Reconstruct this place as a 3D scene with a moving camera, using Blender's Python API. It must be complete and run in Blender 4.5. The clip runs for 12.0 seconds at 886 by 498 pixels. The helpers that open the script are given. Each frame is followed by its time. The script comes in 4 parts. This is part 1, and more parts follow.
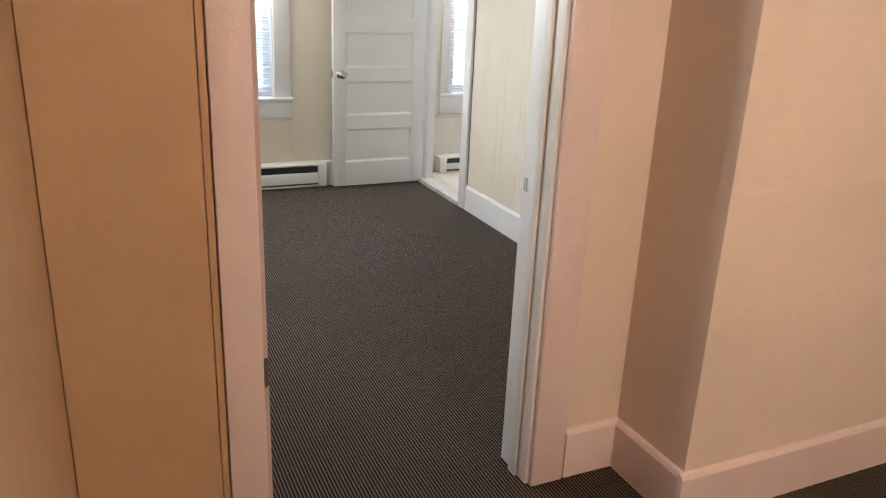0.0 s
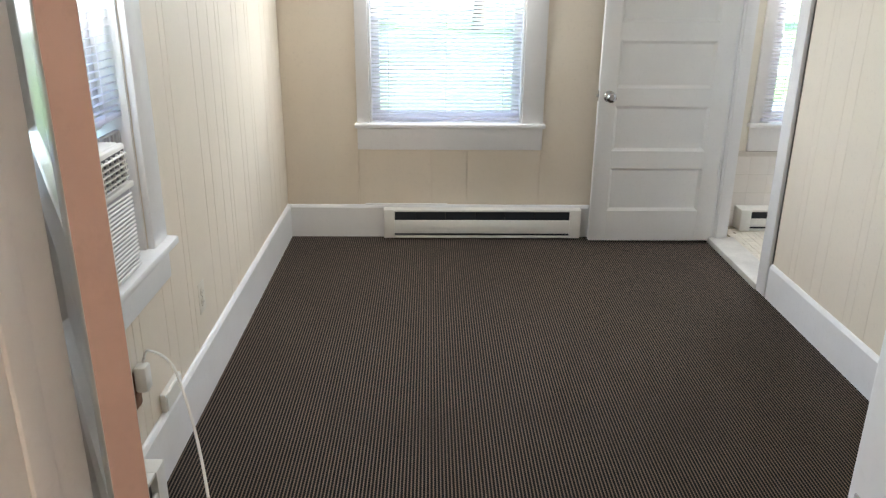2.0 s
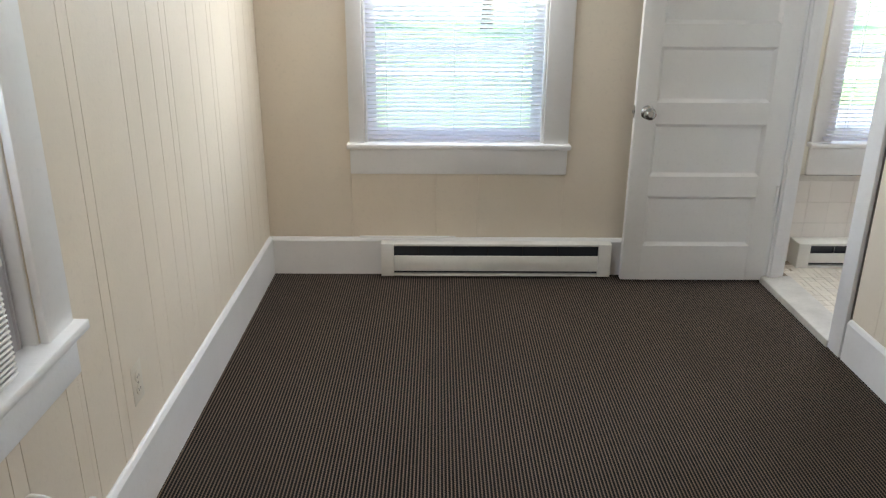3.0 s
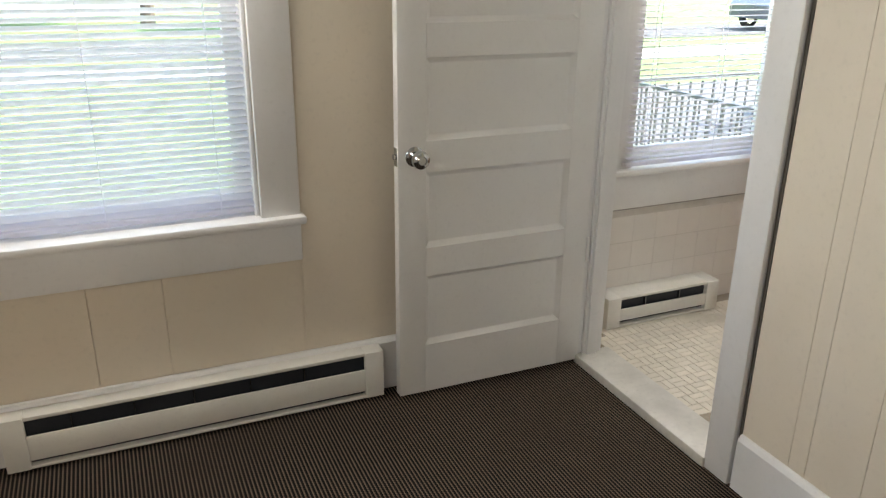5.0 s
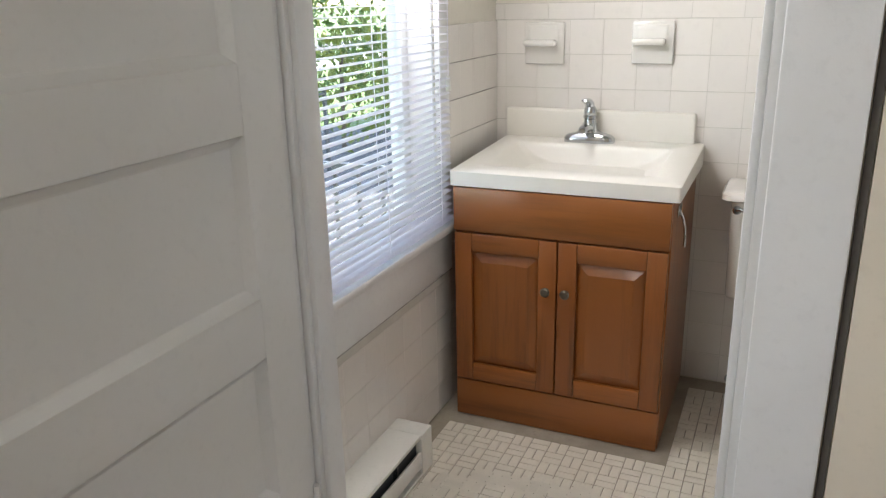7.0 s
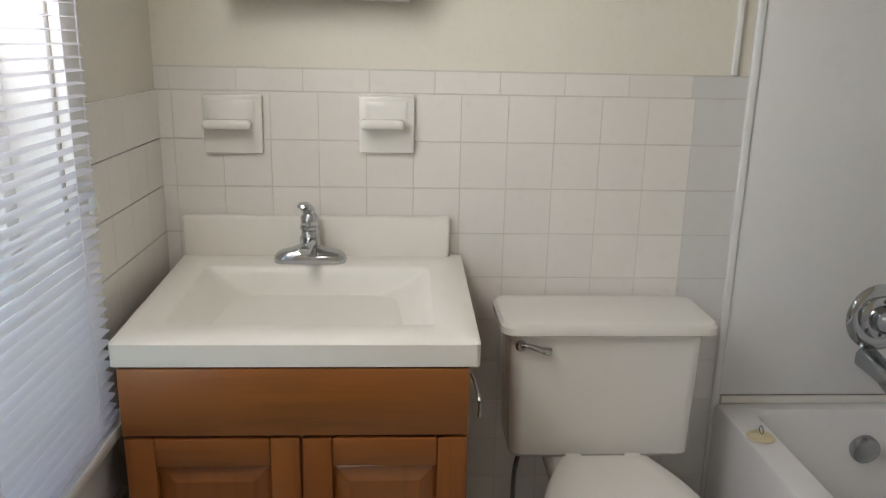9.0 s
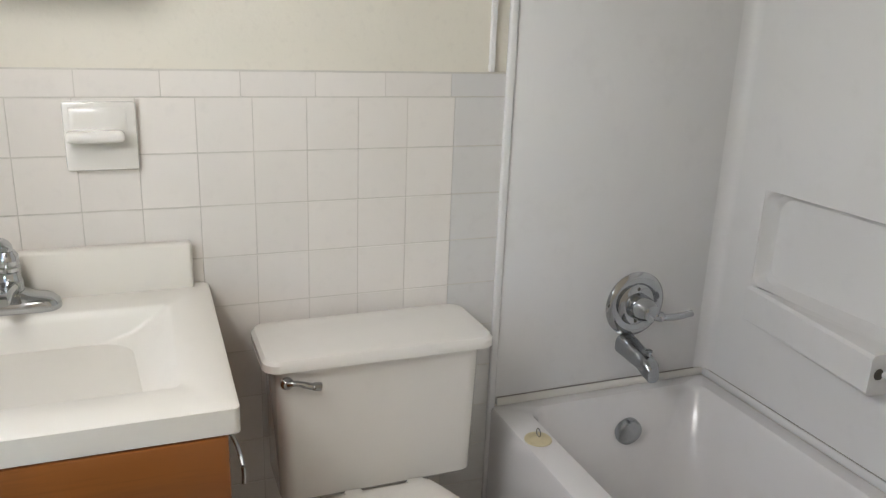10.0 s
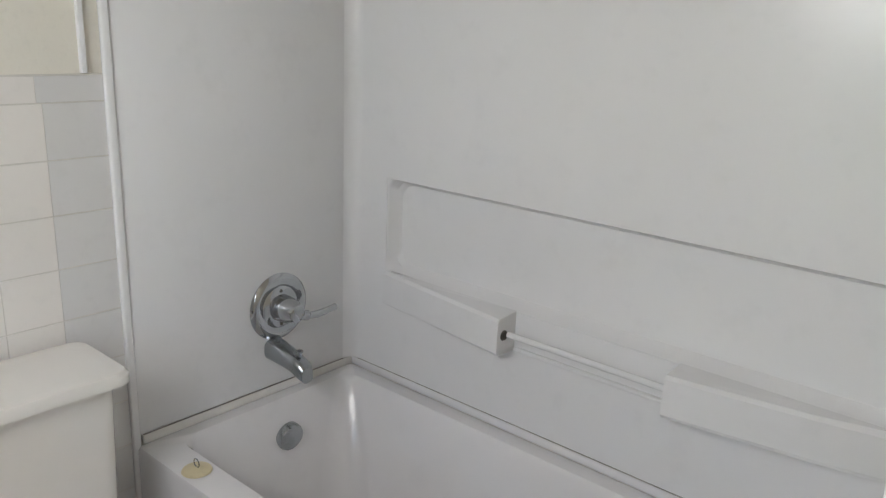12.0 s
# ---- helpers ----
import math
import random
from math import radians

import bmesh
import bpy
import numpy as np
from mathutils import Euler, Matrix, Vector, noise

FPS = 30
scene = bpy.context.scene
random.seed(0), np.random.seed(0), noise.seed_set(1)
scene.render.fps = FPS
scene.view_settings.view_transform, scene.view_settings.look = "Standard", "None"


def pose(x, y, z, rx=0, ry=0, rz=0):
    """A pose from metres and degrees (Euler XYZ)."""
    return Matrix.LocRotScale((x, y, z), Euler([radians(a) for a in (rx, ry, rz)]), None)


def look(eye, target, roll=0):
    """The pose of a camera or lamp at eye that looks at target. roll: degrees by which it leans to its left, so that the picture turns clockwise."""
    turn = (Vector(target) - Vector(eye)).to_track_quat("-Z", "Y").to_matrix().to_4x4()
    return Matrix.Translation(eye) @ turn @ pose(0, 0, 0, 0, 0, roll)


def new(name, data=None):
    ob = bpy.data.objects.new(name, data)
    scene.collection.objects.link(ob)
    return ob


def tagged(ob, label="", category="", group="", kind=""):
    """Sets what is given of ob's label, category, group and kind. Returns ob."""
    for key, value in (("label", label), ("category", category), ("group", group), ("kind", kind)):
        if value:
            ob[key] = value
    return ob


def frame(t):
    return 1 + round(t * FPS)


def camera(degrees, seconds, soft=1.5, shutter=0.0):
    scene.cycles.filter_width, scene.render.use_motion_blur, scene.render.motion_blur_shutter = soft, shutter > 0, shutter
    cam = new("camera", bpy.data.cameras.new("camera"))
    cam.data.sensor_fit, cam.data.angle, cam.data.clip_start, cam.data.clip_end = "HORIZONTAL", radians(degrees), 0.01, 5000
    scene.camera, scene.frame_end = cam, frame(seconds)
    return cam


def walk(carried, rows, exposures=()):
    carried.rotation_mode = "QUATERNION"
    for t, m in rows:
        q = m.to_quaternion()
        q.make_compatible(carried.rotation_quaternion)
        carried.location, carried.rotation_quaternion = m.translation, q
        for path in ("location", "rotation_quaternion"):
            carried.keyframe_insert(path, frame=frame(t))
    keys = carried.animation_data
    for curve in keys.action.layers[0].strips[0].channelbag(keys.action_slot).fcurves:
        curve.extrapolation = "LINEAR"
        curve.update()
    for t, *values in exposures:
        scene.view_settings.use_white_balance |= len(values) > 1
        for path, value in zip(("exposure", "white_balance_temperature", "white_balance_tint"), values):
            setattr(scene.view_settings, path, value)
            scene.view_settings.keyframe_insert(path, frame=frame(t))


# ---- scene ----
cam = camera(59.6, 12.0, soft=1.3)
PATH = [
    (0, (0.128, -5.530, 1.500), (0.925, -3.817, 0.843), 2.5),
    (0.3, (0.278, -5.407, 1.504), (0.943, -3.643, 0.834), 2.8),
    (0.5, (0.393, -5.241, 1.52), (0.988, -3.449, 0.858), 2.1),
    (0.6, (0.441, -5.205, 1.527), (1.005, -3.399, 0.879), 1.9),
    (1, (0.605, -4.934, 1.513), (0.965, -3.064, 0.914), 2.2),
    (1.5, (0.782, -4.633, 1.486), (0.844, -2.748, 0.821), 0.5),
    (2, (0.818, -4.293, 1.483), (0.853, -2.414, 0.797), 0.5),
    (2.5, (0.821, -3.967, 1.453), (0.829, -2.085, 0.776), 0.9),
    (3, (0.831, -3.625, 1.453), (0.846, -1.747, 0.766), 0.4),
    (3.5, (0.796, -3.297, 1.412), (1.066, -1.447, 0.701), 0.5),
    (3.7, (0.812, -3.174, 1.413), (1.233, -1.356, 0.694), 0.7),
    (5.3, (0.997, -1.992, 1.376), (1.889, -0.338, 0.692), 0.7),
    (5.5, (1.043, -1.823, 1.346), (2.064, -0.242, 0.67), 0.8),
    (6, (1.192, -1.446, 1.347), (2.432, -0.026, 0.679), 0.7),
    (6.5, (1.305, -1.056, 1.322), (2.831, 0.067, 0.682), 0.3),
    (6.7, (1.365, -0.949, 1.302), (2.989, 0.037, 0.677), -0.6),
    (8.3, (1.933, -0.441, 1.311), (3.840, -0.367, 0.711), 1.5),
    (8.5, (2.014, -0.430, 1.313), (3.928, -0.428, 0.732), 1.4),
    (9, (2.213, -0.427, 1.344), (4.142, -0.534, 0.828), 1.2),
    (9.5, (2.342, -0.459, 1.354), (4.227, -0.846, 0.811), 1.8),
    (10, (2.422, -0.459, 1.399), (4.201, -1.169, 0.823), 2.2),
    (10.5, (2.473, -0.451, 1.412), (4.102, -1.475, 0.865), 2.3),
    (11, (2.476, -0.454, 1.412), (3.967, -1.673, 0.873), 2.4),
    (11.5, (2.483, -0.472, 1.406), (3.851, -1.823, 0.855), 2.4),
    (12, (2.492, -0.488, 1.399), (3.733, -1.956, 0.847), 2.4),
]
walk(cam, [(t, look(eye, target, roll)) for t, eye, target, roll in PATH],
     exposures=[(0, 3.62, 6400, 8), (0.5, 3.54, 6150, 7), (1, 3.45, 6100, 7), (1.5, 3.5, 6100, 7), (2, 3.48, 6150, 7), (2.5, 3.4, 6150, 7), (3, 3.26, 6200, 7), (3.5, 3.38, 6350, 8),
                (5.3, 2.92, 6950, 8), (6, 2.88, 6950, 8), (6.5, 2.84, 6600, 9), (8.3, 2.34, 6750, 10), (9, 2.14, 6800, 9), (9.5, 2.40, 6750, 9), (10.5, 2.46, 6550, 9), (12, 2.45, 6450, 9)])

# ---------------------------------------------------------------- light
world = bpy.data.worlds.new("sky")
scene.world = world
world.use_nodes = True
wn = world.node_tree.nodes
sky = wn.new("ShaderNodeTexSky")
sky.sky_type, sky.sun_disc = "NISHITA", False
sky.sun_elevation, sky.sun_rotation = radians(49), radians(104)
wn["Background"].inputs["Strength"].default_value = 0.15
world.node_tree.links.new(sky.outputs[0], wn["Background"].inputs["Color"])


def lamp(name, kind, m, energy, color, **k):
    data = bpy.data.lights.new(name, kind)
    data.energy, data.color = energy, color
    ob = new(name, data)
    ob.matrix_world = m
    return ob, data


_, sun = lamp("sun", "SUN", look((10, -2.5, 12), (0, 0, 0)), 3.2, (1.0, 0.95, 0.87))
sun.angle = radians(0.5)


def sky_lamp(name, eye, target, w, h, energy, color=(0.975, 0.962, 0.95)):
    ob, data = lamp(name, "AREA", look(eye, target), energy, color)
    data.shape, data.size, data.size_y = "RECTANGLE", w, h
    return ob


sky_lamp("window_sky_light", (0.91, -0.05, 1.72), (0.95, -1.3, 0.3), 0.80, 0.62, 2.9)
_, hall_bulb = lamp("hall_bulb", "POINT", pose(1.5, -6.3, 2.28), 7.4, (1.0, 0.795, 0.62))
hall_bulb.shadow_soft_size = 0.11
sky_lamp("window_sky_light", (0.06, -2.58, 1.66), (2.0, -2.4, 0.9), 0.78, 0.62, 1.5)
sky_lamp("window_sky_light", (3.13, 0.08, 1.74), (3.1, -1.1, 0.45), 0.70, 0.60, 3.0)

# ---------------------------------------------------------------- materials
def nodes_of(name):
    m = bpy.data.materials.new(name)
    m.use_nodes = True
    nt = m.node_tree
    return m, nt, nt.nodes["Principled BSDF"], nt.nodes, nt.links


def mixed(nt, fac, a, b):
    n = nt.nodes.new("ShaderNodeMix")
    n.data_type = "RGBA"
    for sock, v in ((n.inputs[0], fac), (n.inputs[6], a), (n.inputs[7], b)):
        if isinstance(v, bpy.types.NodeSocket):
            nt.links.new(v, sock)
        elif isinstance(v, (int, float)):
            sock.default_value = v
        else:
            sock.default_value = (*v, 1)
    return n.outputs[2]


def place(nt, scale=(1, 1, 1)):
    g = nt.nodes.new("ShaderNodeNewGeometry")
    mp = nt.nodes.new("ShaderNodeMapping")
    mp.inputs["Scale"].default_value = scale
    nt.links.new(g.outputs["Position"], mp.inputs["Vector"])
    return mp.outputs[0]


def grain(nt, scale, detail=4, stretch=(1, 1, 1), rough=0.6):
    n = nt.nodes.new("ShaderNodeTexNoise")
    n.inputs["Scale"].default_value, n.inputs["Detail"].default_value, n.inputs["Roughness"].default_value = scale, detail, rough
    nt.links.new(place(nt, stretch), n.inputs["Vector"])
    return n.outputs["Fac"]


def ramp(nt, fac, lo, hi):
    n = nt.nodes.new("ShaderNodeMapRange")
    n.inputs["From Min"].default_value, n.inputs["From Max"].default_value = lo, hi
    nt.links.new(fac, n.inputs["Value"])
    return n.outputs[0]


def bumped(nt, bsdf, height, strength, dist=0.002):
    b = nt.nodes.new("ShaderNodeBump")
    b.inputs["Strength"].default_value, b.inputs["Distance"].default_value = strength, dist
    nt.links.new(height, b.inputs["Height"])
    nt.links.new(b.outputs[0], bsdf.inputs["Normal"])


def surface(name, col, rough=0.5, metal=0.0, dark=0.86, fine=60, coarse=2.2, bump=0.15, vary=0.0, coat=0.0, dirt=None):
    """Paint, enamel, plastic or metal: broad stains, fine grain, brushed relief; vary: tone from piece to piece."""
    m, nt, b, nodes, links = nodes_of(name)
    shade = tuple(c * dark for c in (dirt or col))
    c = mixed(nt, ramp(nt, grain(nt, coarse, 5), 0.35, 0.75), col, shade)
    c = mixed(nt, ramp(nt, grain(nt, fine, 3), 0.55, 0.9), c, tuple(x * 0.965 for x in shade))
    if vary:
        o = nodes.new("ShaderNodeObjectInfo")
        c = mixed(nt, ramp(nt, o.outputs["Random"], 0.0, 1.0 / vary), c, tuple(x * 0.6 for x in col))
    links.new(c, b.inputs["Base Color"])
    links.new(mixed(nt, grain(nt, coarse * 6, 3), (rough * 0.85,) * 3, (min(1, rough * 1.2),) * 3), b.inputs["Roughness"])
    b.inputs["Metallic"].default_value = metal
    b.inputs["Coat Weight"].default_value = coat
    if bump:
        bumped(nt, b, grain(nt, fine * 1.7, 4), bump)
    return m


CREAM = surface("cream_paint", (0.745, 0.668, 0.555), 0.55, dark=0.9, bump=0.25, coarse=1.4)
HALLPAINT = surface("hall_paint", (0.725, 0.605, 0.525), 0.5, dark=0.9, bump=0.3, coarse=1.2)
TRIM = surface("white_gloss_trim", (0.79, 0.788, 0.788), 0.33, dark=0.92, bump=0.2, coarse=3)
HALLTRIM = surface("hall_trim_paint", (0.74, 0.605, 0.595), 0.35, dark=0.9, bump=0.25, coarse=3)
DOORPAINT = surface("door_enamel", (0.785, 0.78, 0.765), 0.3, dark=0.93, bump=0.2, coarse=2)
BATHWALL = surface("bathroom_wall_paint", (0.75, 0.715, 0.63), 0.5, dark=0.93, bump=0.3)
TAN = surface("tan_door_paint", (0.52, 0.34, 0.20), 0.45, dark=0.88, bump=0.2, coarse=1.5)
CEIL = surface("ceiling_paint", (0.70, 0.69, 0.66), 0.8)
TILE = surface("white_wall_tile", (0.81, 0.775, 0.735), 0.07, dark=0.95, fine=30, bump=0.06, vary=0.12)
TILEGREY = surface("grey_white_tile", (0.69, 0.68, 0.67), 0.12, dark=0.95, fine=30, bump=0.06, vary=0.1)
GROUT = surface("grout", (0.66, 0.63, 0.58), 0.9, dark=0.8, fine=140, coarse=9)
CAULK = surface("mildewed_caulk", (0.42, 0.40, 0.37), 0.9, dark=0.5, coarse=14)
DIRTY = surface("dark_gap_dirt", (0.09, 0.08, 0.07), 0.9)
FLOORTILE = surface("mosaic_floor_tile", (0.78, 0.73, 0.64), 0.35, dark=0.85, fine=80, coarse=4, bump=0.1, vary=0.35)
FLOORGROUT = surface("floor_grout", (0.40, 0.35, 0.28), 0.9, dark=0.6, coarse=5)
MARBLE = surface("threshold_marble", (0.62, 0.60, 0.56), 0.4, dark=0.75, coarse=9)
PORC = surface("porcelain", (0.80, 0.78, 0.74), 0.08, dark=0.97, fine=8, bump=0.03, coat=0.3)
TUBM = surface("tub_enamel", (0.775, 0.765, 0.775), 0.14, dark=0.96, fine=8, bump=0.03, coat=0.2)
CULT = surface("cultured_marble", (0.82, 0.79, 0.73), 0.3, dark=0.96, fine=12, bump=0.03, coat=0.0)
ACRYL = surface("acrylic_surround", (0.77, 0.767, 0.773), 0.22, dark=0.96, fine=14, bump=0.05)
SEAT = surface("toilet_seat_plastic", (0.83, 0.81, 0.77), 0.22, dark=0.97, bump=0.03)
CHROME = surface("chrome", (0.55, 0.57, 0.59), 0.09, 1.0, dark=0.9, bump=0.0)
DULLCHROME = surface("worn_chrome", (0.42, 0.44, 0.46), 0.22, 1.0, dark=0.8, bump=0.03)
BRASS = surface("polished_brass", (0.72, 0.53, 0.26), 0.16, 1.0, dark=0.8, bump=0.02)
PEWTER = surface("aged_pewter", (0.22, 0.20, 0.17), 0.35, 1.0, dark=0.6, bump=0.1)
HINGE = surface("painted_hinge_metal", (0.20, 0.16, 0.13), 0.45, 0.6, dark=0.6)
HEATER = surface("heater_enamel", (0.76, 0.75, 0.71), 0.35, dark=0.9, coarse=5)
FIN = surface("heater_dark_fins", (0.03, 0.035, 0.045), 0.5, 0.4)
ALMOND = surface("almond_plastic", (0.68, 0.63, 0.53), 0.4, dark=0.9)
WHITEPL = surface("white_plastic", (0.78, 0.77, 0.73), 0.4, dark=0.92)
ACBODY = surface("air_conditioner_plastic", (0.72, 0.70, 0.66), 0.45, dark=0.9)
ACDARK = surface("air_conditioner_dark", (0.07, 0.07, 0.08), 0.6)
PANELGREY = surface("grey_filler_panel", (0.46, 0.45, 0.47), 0.55, dark=0.9)
COVERBROWN = surface("brown_outlet_cover", (0.22, 0.11, 0.06), 0.4)
RUBBER = surface("yellowed_rubber", (0.66, 0.58, 0.38), 0.5, dark=0.85)
# Black iron, its colour lifted to grey to imitate glare through the window.
BLACKIRON = surface("glare_greyed_iron", (0.09, 0.095, 0.10), 0.45, 0.5)
CONCRETE = surface("concrete", (0.42, 0.41, 0.39), 0.9, dark=0.75, coarse=1.2, fine=90, bump=0.4)
POSTWHITE = surface("white_post_paint", (0.75, 0.75, 0.74), 0.5)
BRICKISH = surface("grey_siding", (0.30, 0.30, 0.31), 0.8)
# Body colour likewise lifted towards grey for the outdoor glare.
CARBODY = surface("dark_car_paint", (0.14, 0.15, 0.17), 0.2, 0.3, coat=0.6, bump=0)
CARGLASS = surface("car_glass", (0.02, 0.025, 0.03), 0.05, coat=0.8, bump=0)
TYRE = surface("tyre", (0.02, 0.02, 0.02), 0.8)
# Pink edge paint with the hall's warm light and a shadow mixed into its colour.
EDGEPINK = surface("shaded_pink_edge_paint", (0.60, 0.44, 0.39), 0.4, dark=0.85, coarse=4)
GLOBE, _nt, _b, _n, _l = nodes_of("lamp_globe")
_b.inputs["Emission Color"].default_value, _b.inputs["Emission Strength"].default_value = (1, 0.78, 0.58, 1), 3

m_slat, nt, b, nodes, links = nodes_of("blind_slat")
b.inputs["Base Color"].default_value = (0.79, 0.79, 0.88, 1)
b.inputs["Roughness"].default_value = 0.35
tr = nodes.new("ShaderNodeBsdfTranslucent")
tr.inputs[0].default_value = (0.91, 0.90, 0.94, 1)
mx = nodes.new("ShaderNodeMixShader")
mx.inputs[0].default_value = 0.58
links.new(b.outputs[0], mx.inputs[1]), links.new(tr.outputs[0], mx.inputs[2])
links.new(mx.outputs[0], nodes["Material Output"].inputs["Surface"])
SLAT = m_slat

GLASS, nt, b, nodes, links = nodes_of("window_glass")
b.inputs["Transmission Weight"].default_value, b.inputs["Roughness"].default_value, b.inputs["IOR"].default_value = 1.0, 0.0, 1.1
b.inputs["Base Color"].default_value = (0.97, 0.98, 0.97, 1)


def ridge(nt, axis, pitch, shift=0.0, lean=0.0):
    """A smooth wave of that pitch along one world axis, 0 to 1; lean: its phase for each metre of x."""
    g = nt.nodes.new("ShaderNodeNewGeometry")
    s = nt.nodes.new("ShaderNodeSeparateXYZ")
    nt.links.new(g.outputs["Position"], s.inputs[0])
    a = nt.nodes.new("ShaderNodeMath")
    a.operation = "MULTIPLY_ADD"
    a.inputs[1].default_value, a.inputs[2].default_value = 2 * math.pi / pitch, shift
    nt.links.new(s.outputs[axis], a.inputs[0])
    e = nt.nodes.new("ShaderNodeMath")
    e.operation = "MULTIPLY_ADD"
    e.inputs[1].default_value = lean
    nt.links.new(s.outputs[0], e.inputs[0]), nt.links.new(a.outputs[0], e.inputs[2])
    w = nt.nodes.new("ShaderNodeMath")
    w.operation = "SINE"
    nt.links.new(e.outputs[0], w.inputs[0])
    return ramp(nt, w.outputs[0], -1, 1)


CARPET, nt, b, nodes, links = nodes_of("ribbed_brown_carpet")
rib = ridge(nt, 0, 0.0112)
knot = ridge(nt, 1, 0.0105, lean=math.pi / 0.0112)
loop = nodes.new("ShaderNodeMath")
loop.operation = "MULTIPLY_ADD"
loop.inputs[1].default_value = 0.30
links.new(knot, loop.inputs[0]), links.new(rib, loop.inputs[2])
c = mixed(nt, ramp(nt, loop.outputs[0], 0.74, 1.02), (0.0022, 0.0017, 0.0014), (0.145, 0.107, 0.081))
c = mixed(nt, ramp(nt, grain(nt, 1.3, 5), 0.5, 1.1), c, (0.026, 0.018, 0.013))
c = mixed(nt, ramp(nt, grain(nt, 420, 2), 0.55, 1.0), c, (0.014, 0.01, 0.007))
links.new(c, b.inputs["Base Color"])
b.inputs["Roughness"].default_value = 0.95
b.inputs["Specular IOR Level"].default_value = 0.2
b.inputs["Sheen Weight"].default_value, b.inputs["Sheen Roughness"].default_value = 0.22, 0.3
bumped(nt, b, loop.outputs[0], 0.3, 0.003)


def oak(name, stretch):
    m, nt, b, nodes, links = nodes_of(name)
    g1 = grain(nt, 26, 6, stretch, 0.65)
    g2 = grain(nt, 5, 3, stretch)
    c = mixed(nt, ramp(nt, g2, 0.3, 0.7), (0.31, 0.098, 0.021), (0.22, 0.064, 0.013))
    c = mixed(nt, ramp(nt, g1, 0.5, 0.72), c, (0.13, 0.038, 0.008))
    o = nodes.new("ShaderNodeObjectInfo")
    c = mixed(nt, ramp(nt, o.outputs["Random"], 0, 3.3), c, (0.33, 0.125, 0.03))
    links.new(c, b.inputs["Base Color"])
    b.inputs["Roughness"].default_value = 0.32
    b.inputs["Coat Weight"].default_value = 0.25
    bumped(nt, b, g1, 0.12)
    return m


OAK_V, OAK_H = oak("honey_oak_upright", (1, 1, 0.07)), oak("honey_oak_level", (1, 0.07, 1))


def leafy(name, a, c2):
    m, nt, b, nodes, links = nodes_of(name)
    g = nodes.new("ShaderNodeNewGeometry")
    links.new(mixed(nt, g.outputs["Random Per Island"], a, c2), b.inputs["Base Color"])
    b.inputs["Roughness"].default_value = 0.6
    return m


LEAF = leafy("leaves", (0.06, 0.12, 0.02), (0.22, 0.24, 0.04))
GRASS = surface("lawn", (0.10, 0.17, 0.04), 0.9, dark=0.6, coarse=0.6, fine=25, bump=0.5)
BARK = surface("bark", (0.10, 0.075, 0.055), 0.9, bump=0.8)

# ---------------------------------------------------------------- mesh tools
ROOT = {}
BATH = Vector((0.07, 0.05, 0))   # where the bathroom stands against the room
STAND = [Vector()]


def root_of(ob):
    while ob.parent:
        ob = ob.parent
    return ob


def base_of(ob):
    return ROOT.get(root_of(ob).name, Vector())


def thing(name, at, label="", category="", group="", kind="", turn=0.0):
    ob = new(name)
    at = Vector(at) + STAND[0]
    ob.location = at
    ob.rotation_euler[2] = radians(turn)
    ob.empty_display_size = 0.05
    ROOT[ob.name] = Vector(at) if not turn else Vector()
    return tagged(ob, label, category, group, kind)


def part(name, bm, material, parent=None, label="", smooth=False):
    """Links bm, in world metres, as one mesh under a thing or part (in the thing's own metres where the thing is turned)."""
    turned = bool(parent) and root_of(parent).rotation_euler[2] != 0
    if not turned:
        bmesh.ops.translate(bm, verts=bm.verts, vec=STAND[0] - (base_of(parent) if parent else Vector()))
    me = bpy.data.meshes.new(name)
    bmesh.ops.recalc_face_normals(bm, faces=bm.faces)
    bm.to_mesh(me)
    bm.free()
    me.materials.append(material)
    if smooth:
        me.shade_smooth()
        me.set_sharp_from_angle(angle=radians(38))
    ob = new(name, me)
    ob.parent = parent
    return tagged(ob, label)


def piece(name, me, at, parent, turn=0.0, axis=2):
    ob = new(name, me)
    ob.parent = parent
    ob.location = Vector(at) + STAND[0] - base_of(parent)
    ob.rotation_euler[axis] = turn
    return ob


def box(x0, x1, y0, y1, z0, z1, r=0.0, bm=None, seg=2):
    x0, x1, y0, y1, z0, z1 = min(x0, x1), max(x0, x1), min(y0, y1), max(y0, y1), min(z0, z1), max(z0, z1)
    b2 = bmesh.new()
    bmesh.ops.create_cube(b2, size=1, matrix=Matrix.Translation(((x0 + x1) / 2, (y0 + y1) / 2, (z0 + z1) / 2)) @ Matrix.Diagonal((x1 - x0, y1 - y0, z1 - z0, 1)))
    if r:
        bmesh.ops.bevel(b2, geom=b2.edges[:], offset=min(r, 0.45 * min(x1 - x0, y1 - y0, z1 - z0)), segments=seg, profile=0.5, affect="EDGES")
    return join(bm, b2)


def join(bm, b2):
    if bm is None:
        return b2
    me = bpy.data.meshes.new("tmp")
    b2.to_mesh(me)
    b2.free()
    bm.from_mesh(me)
    bpy.data.meshes.remove(me)
    return bm


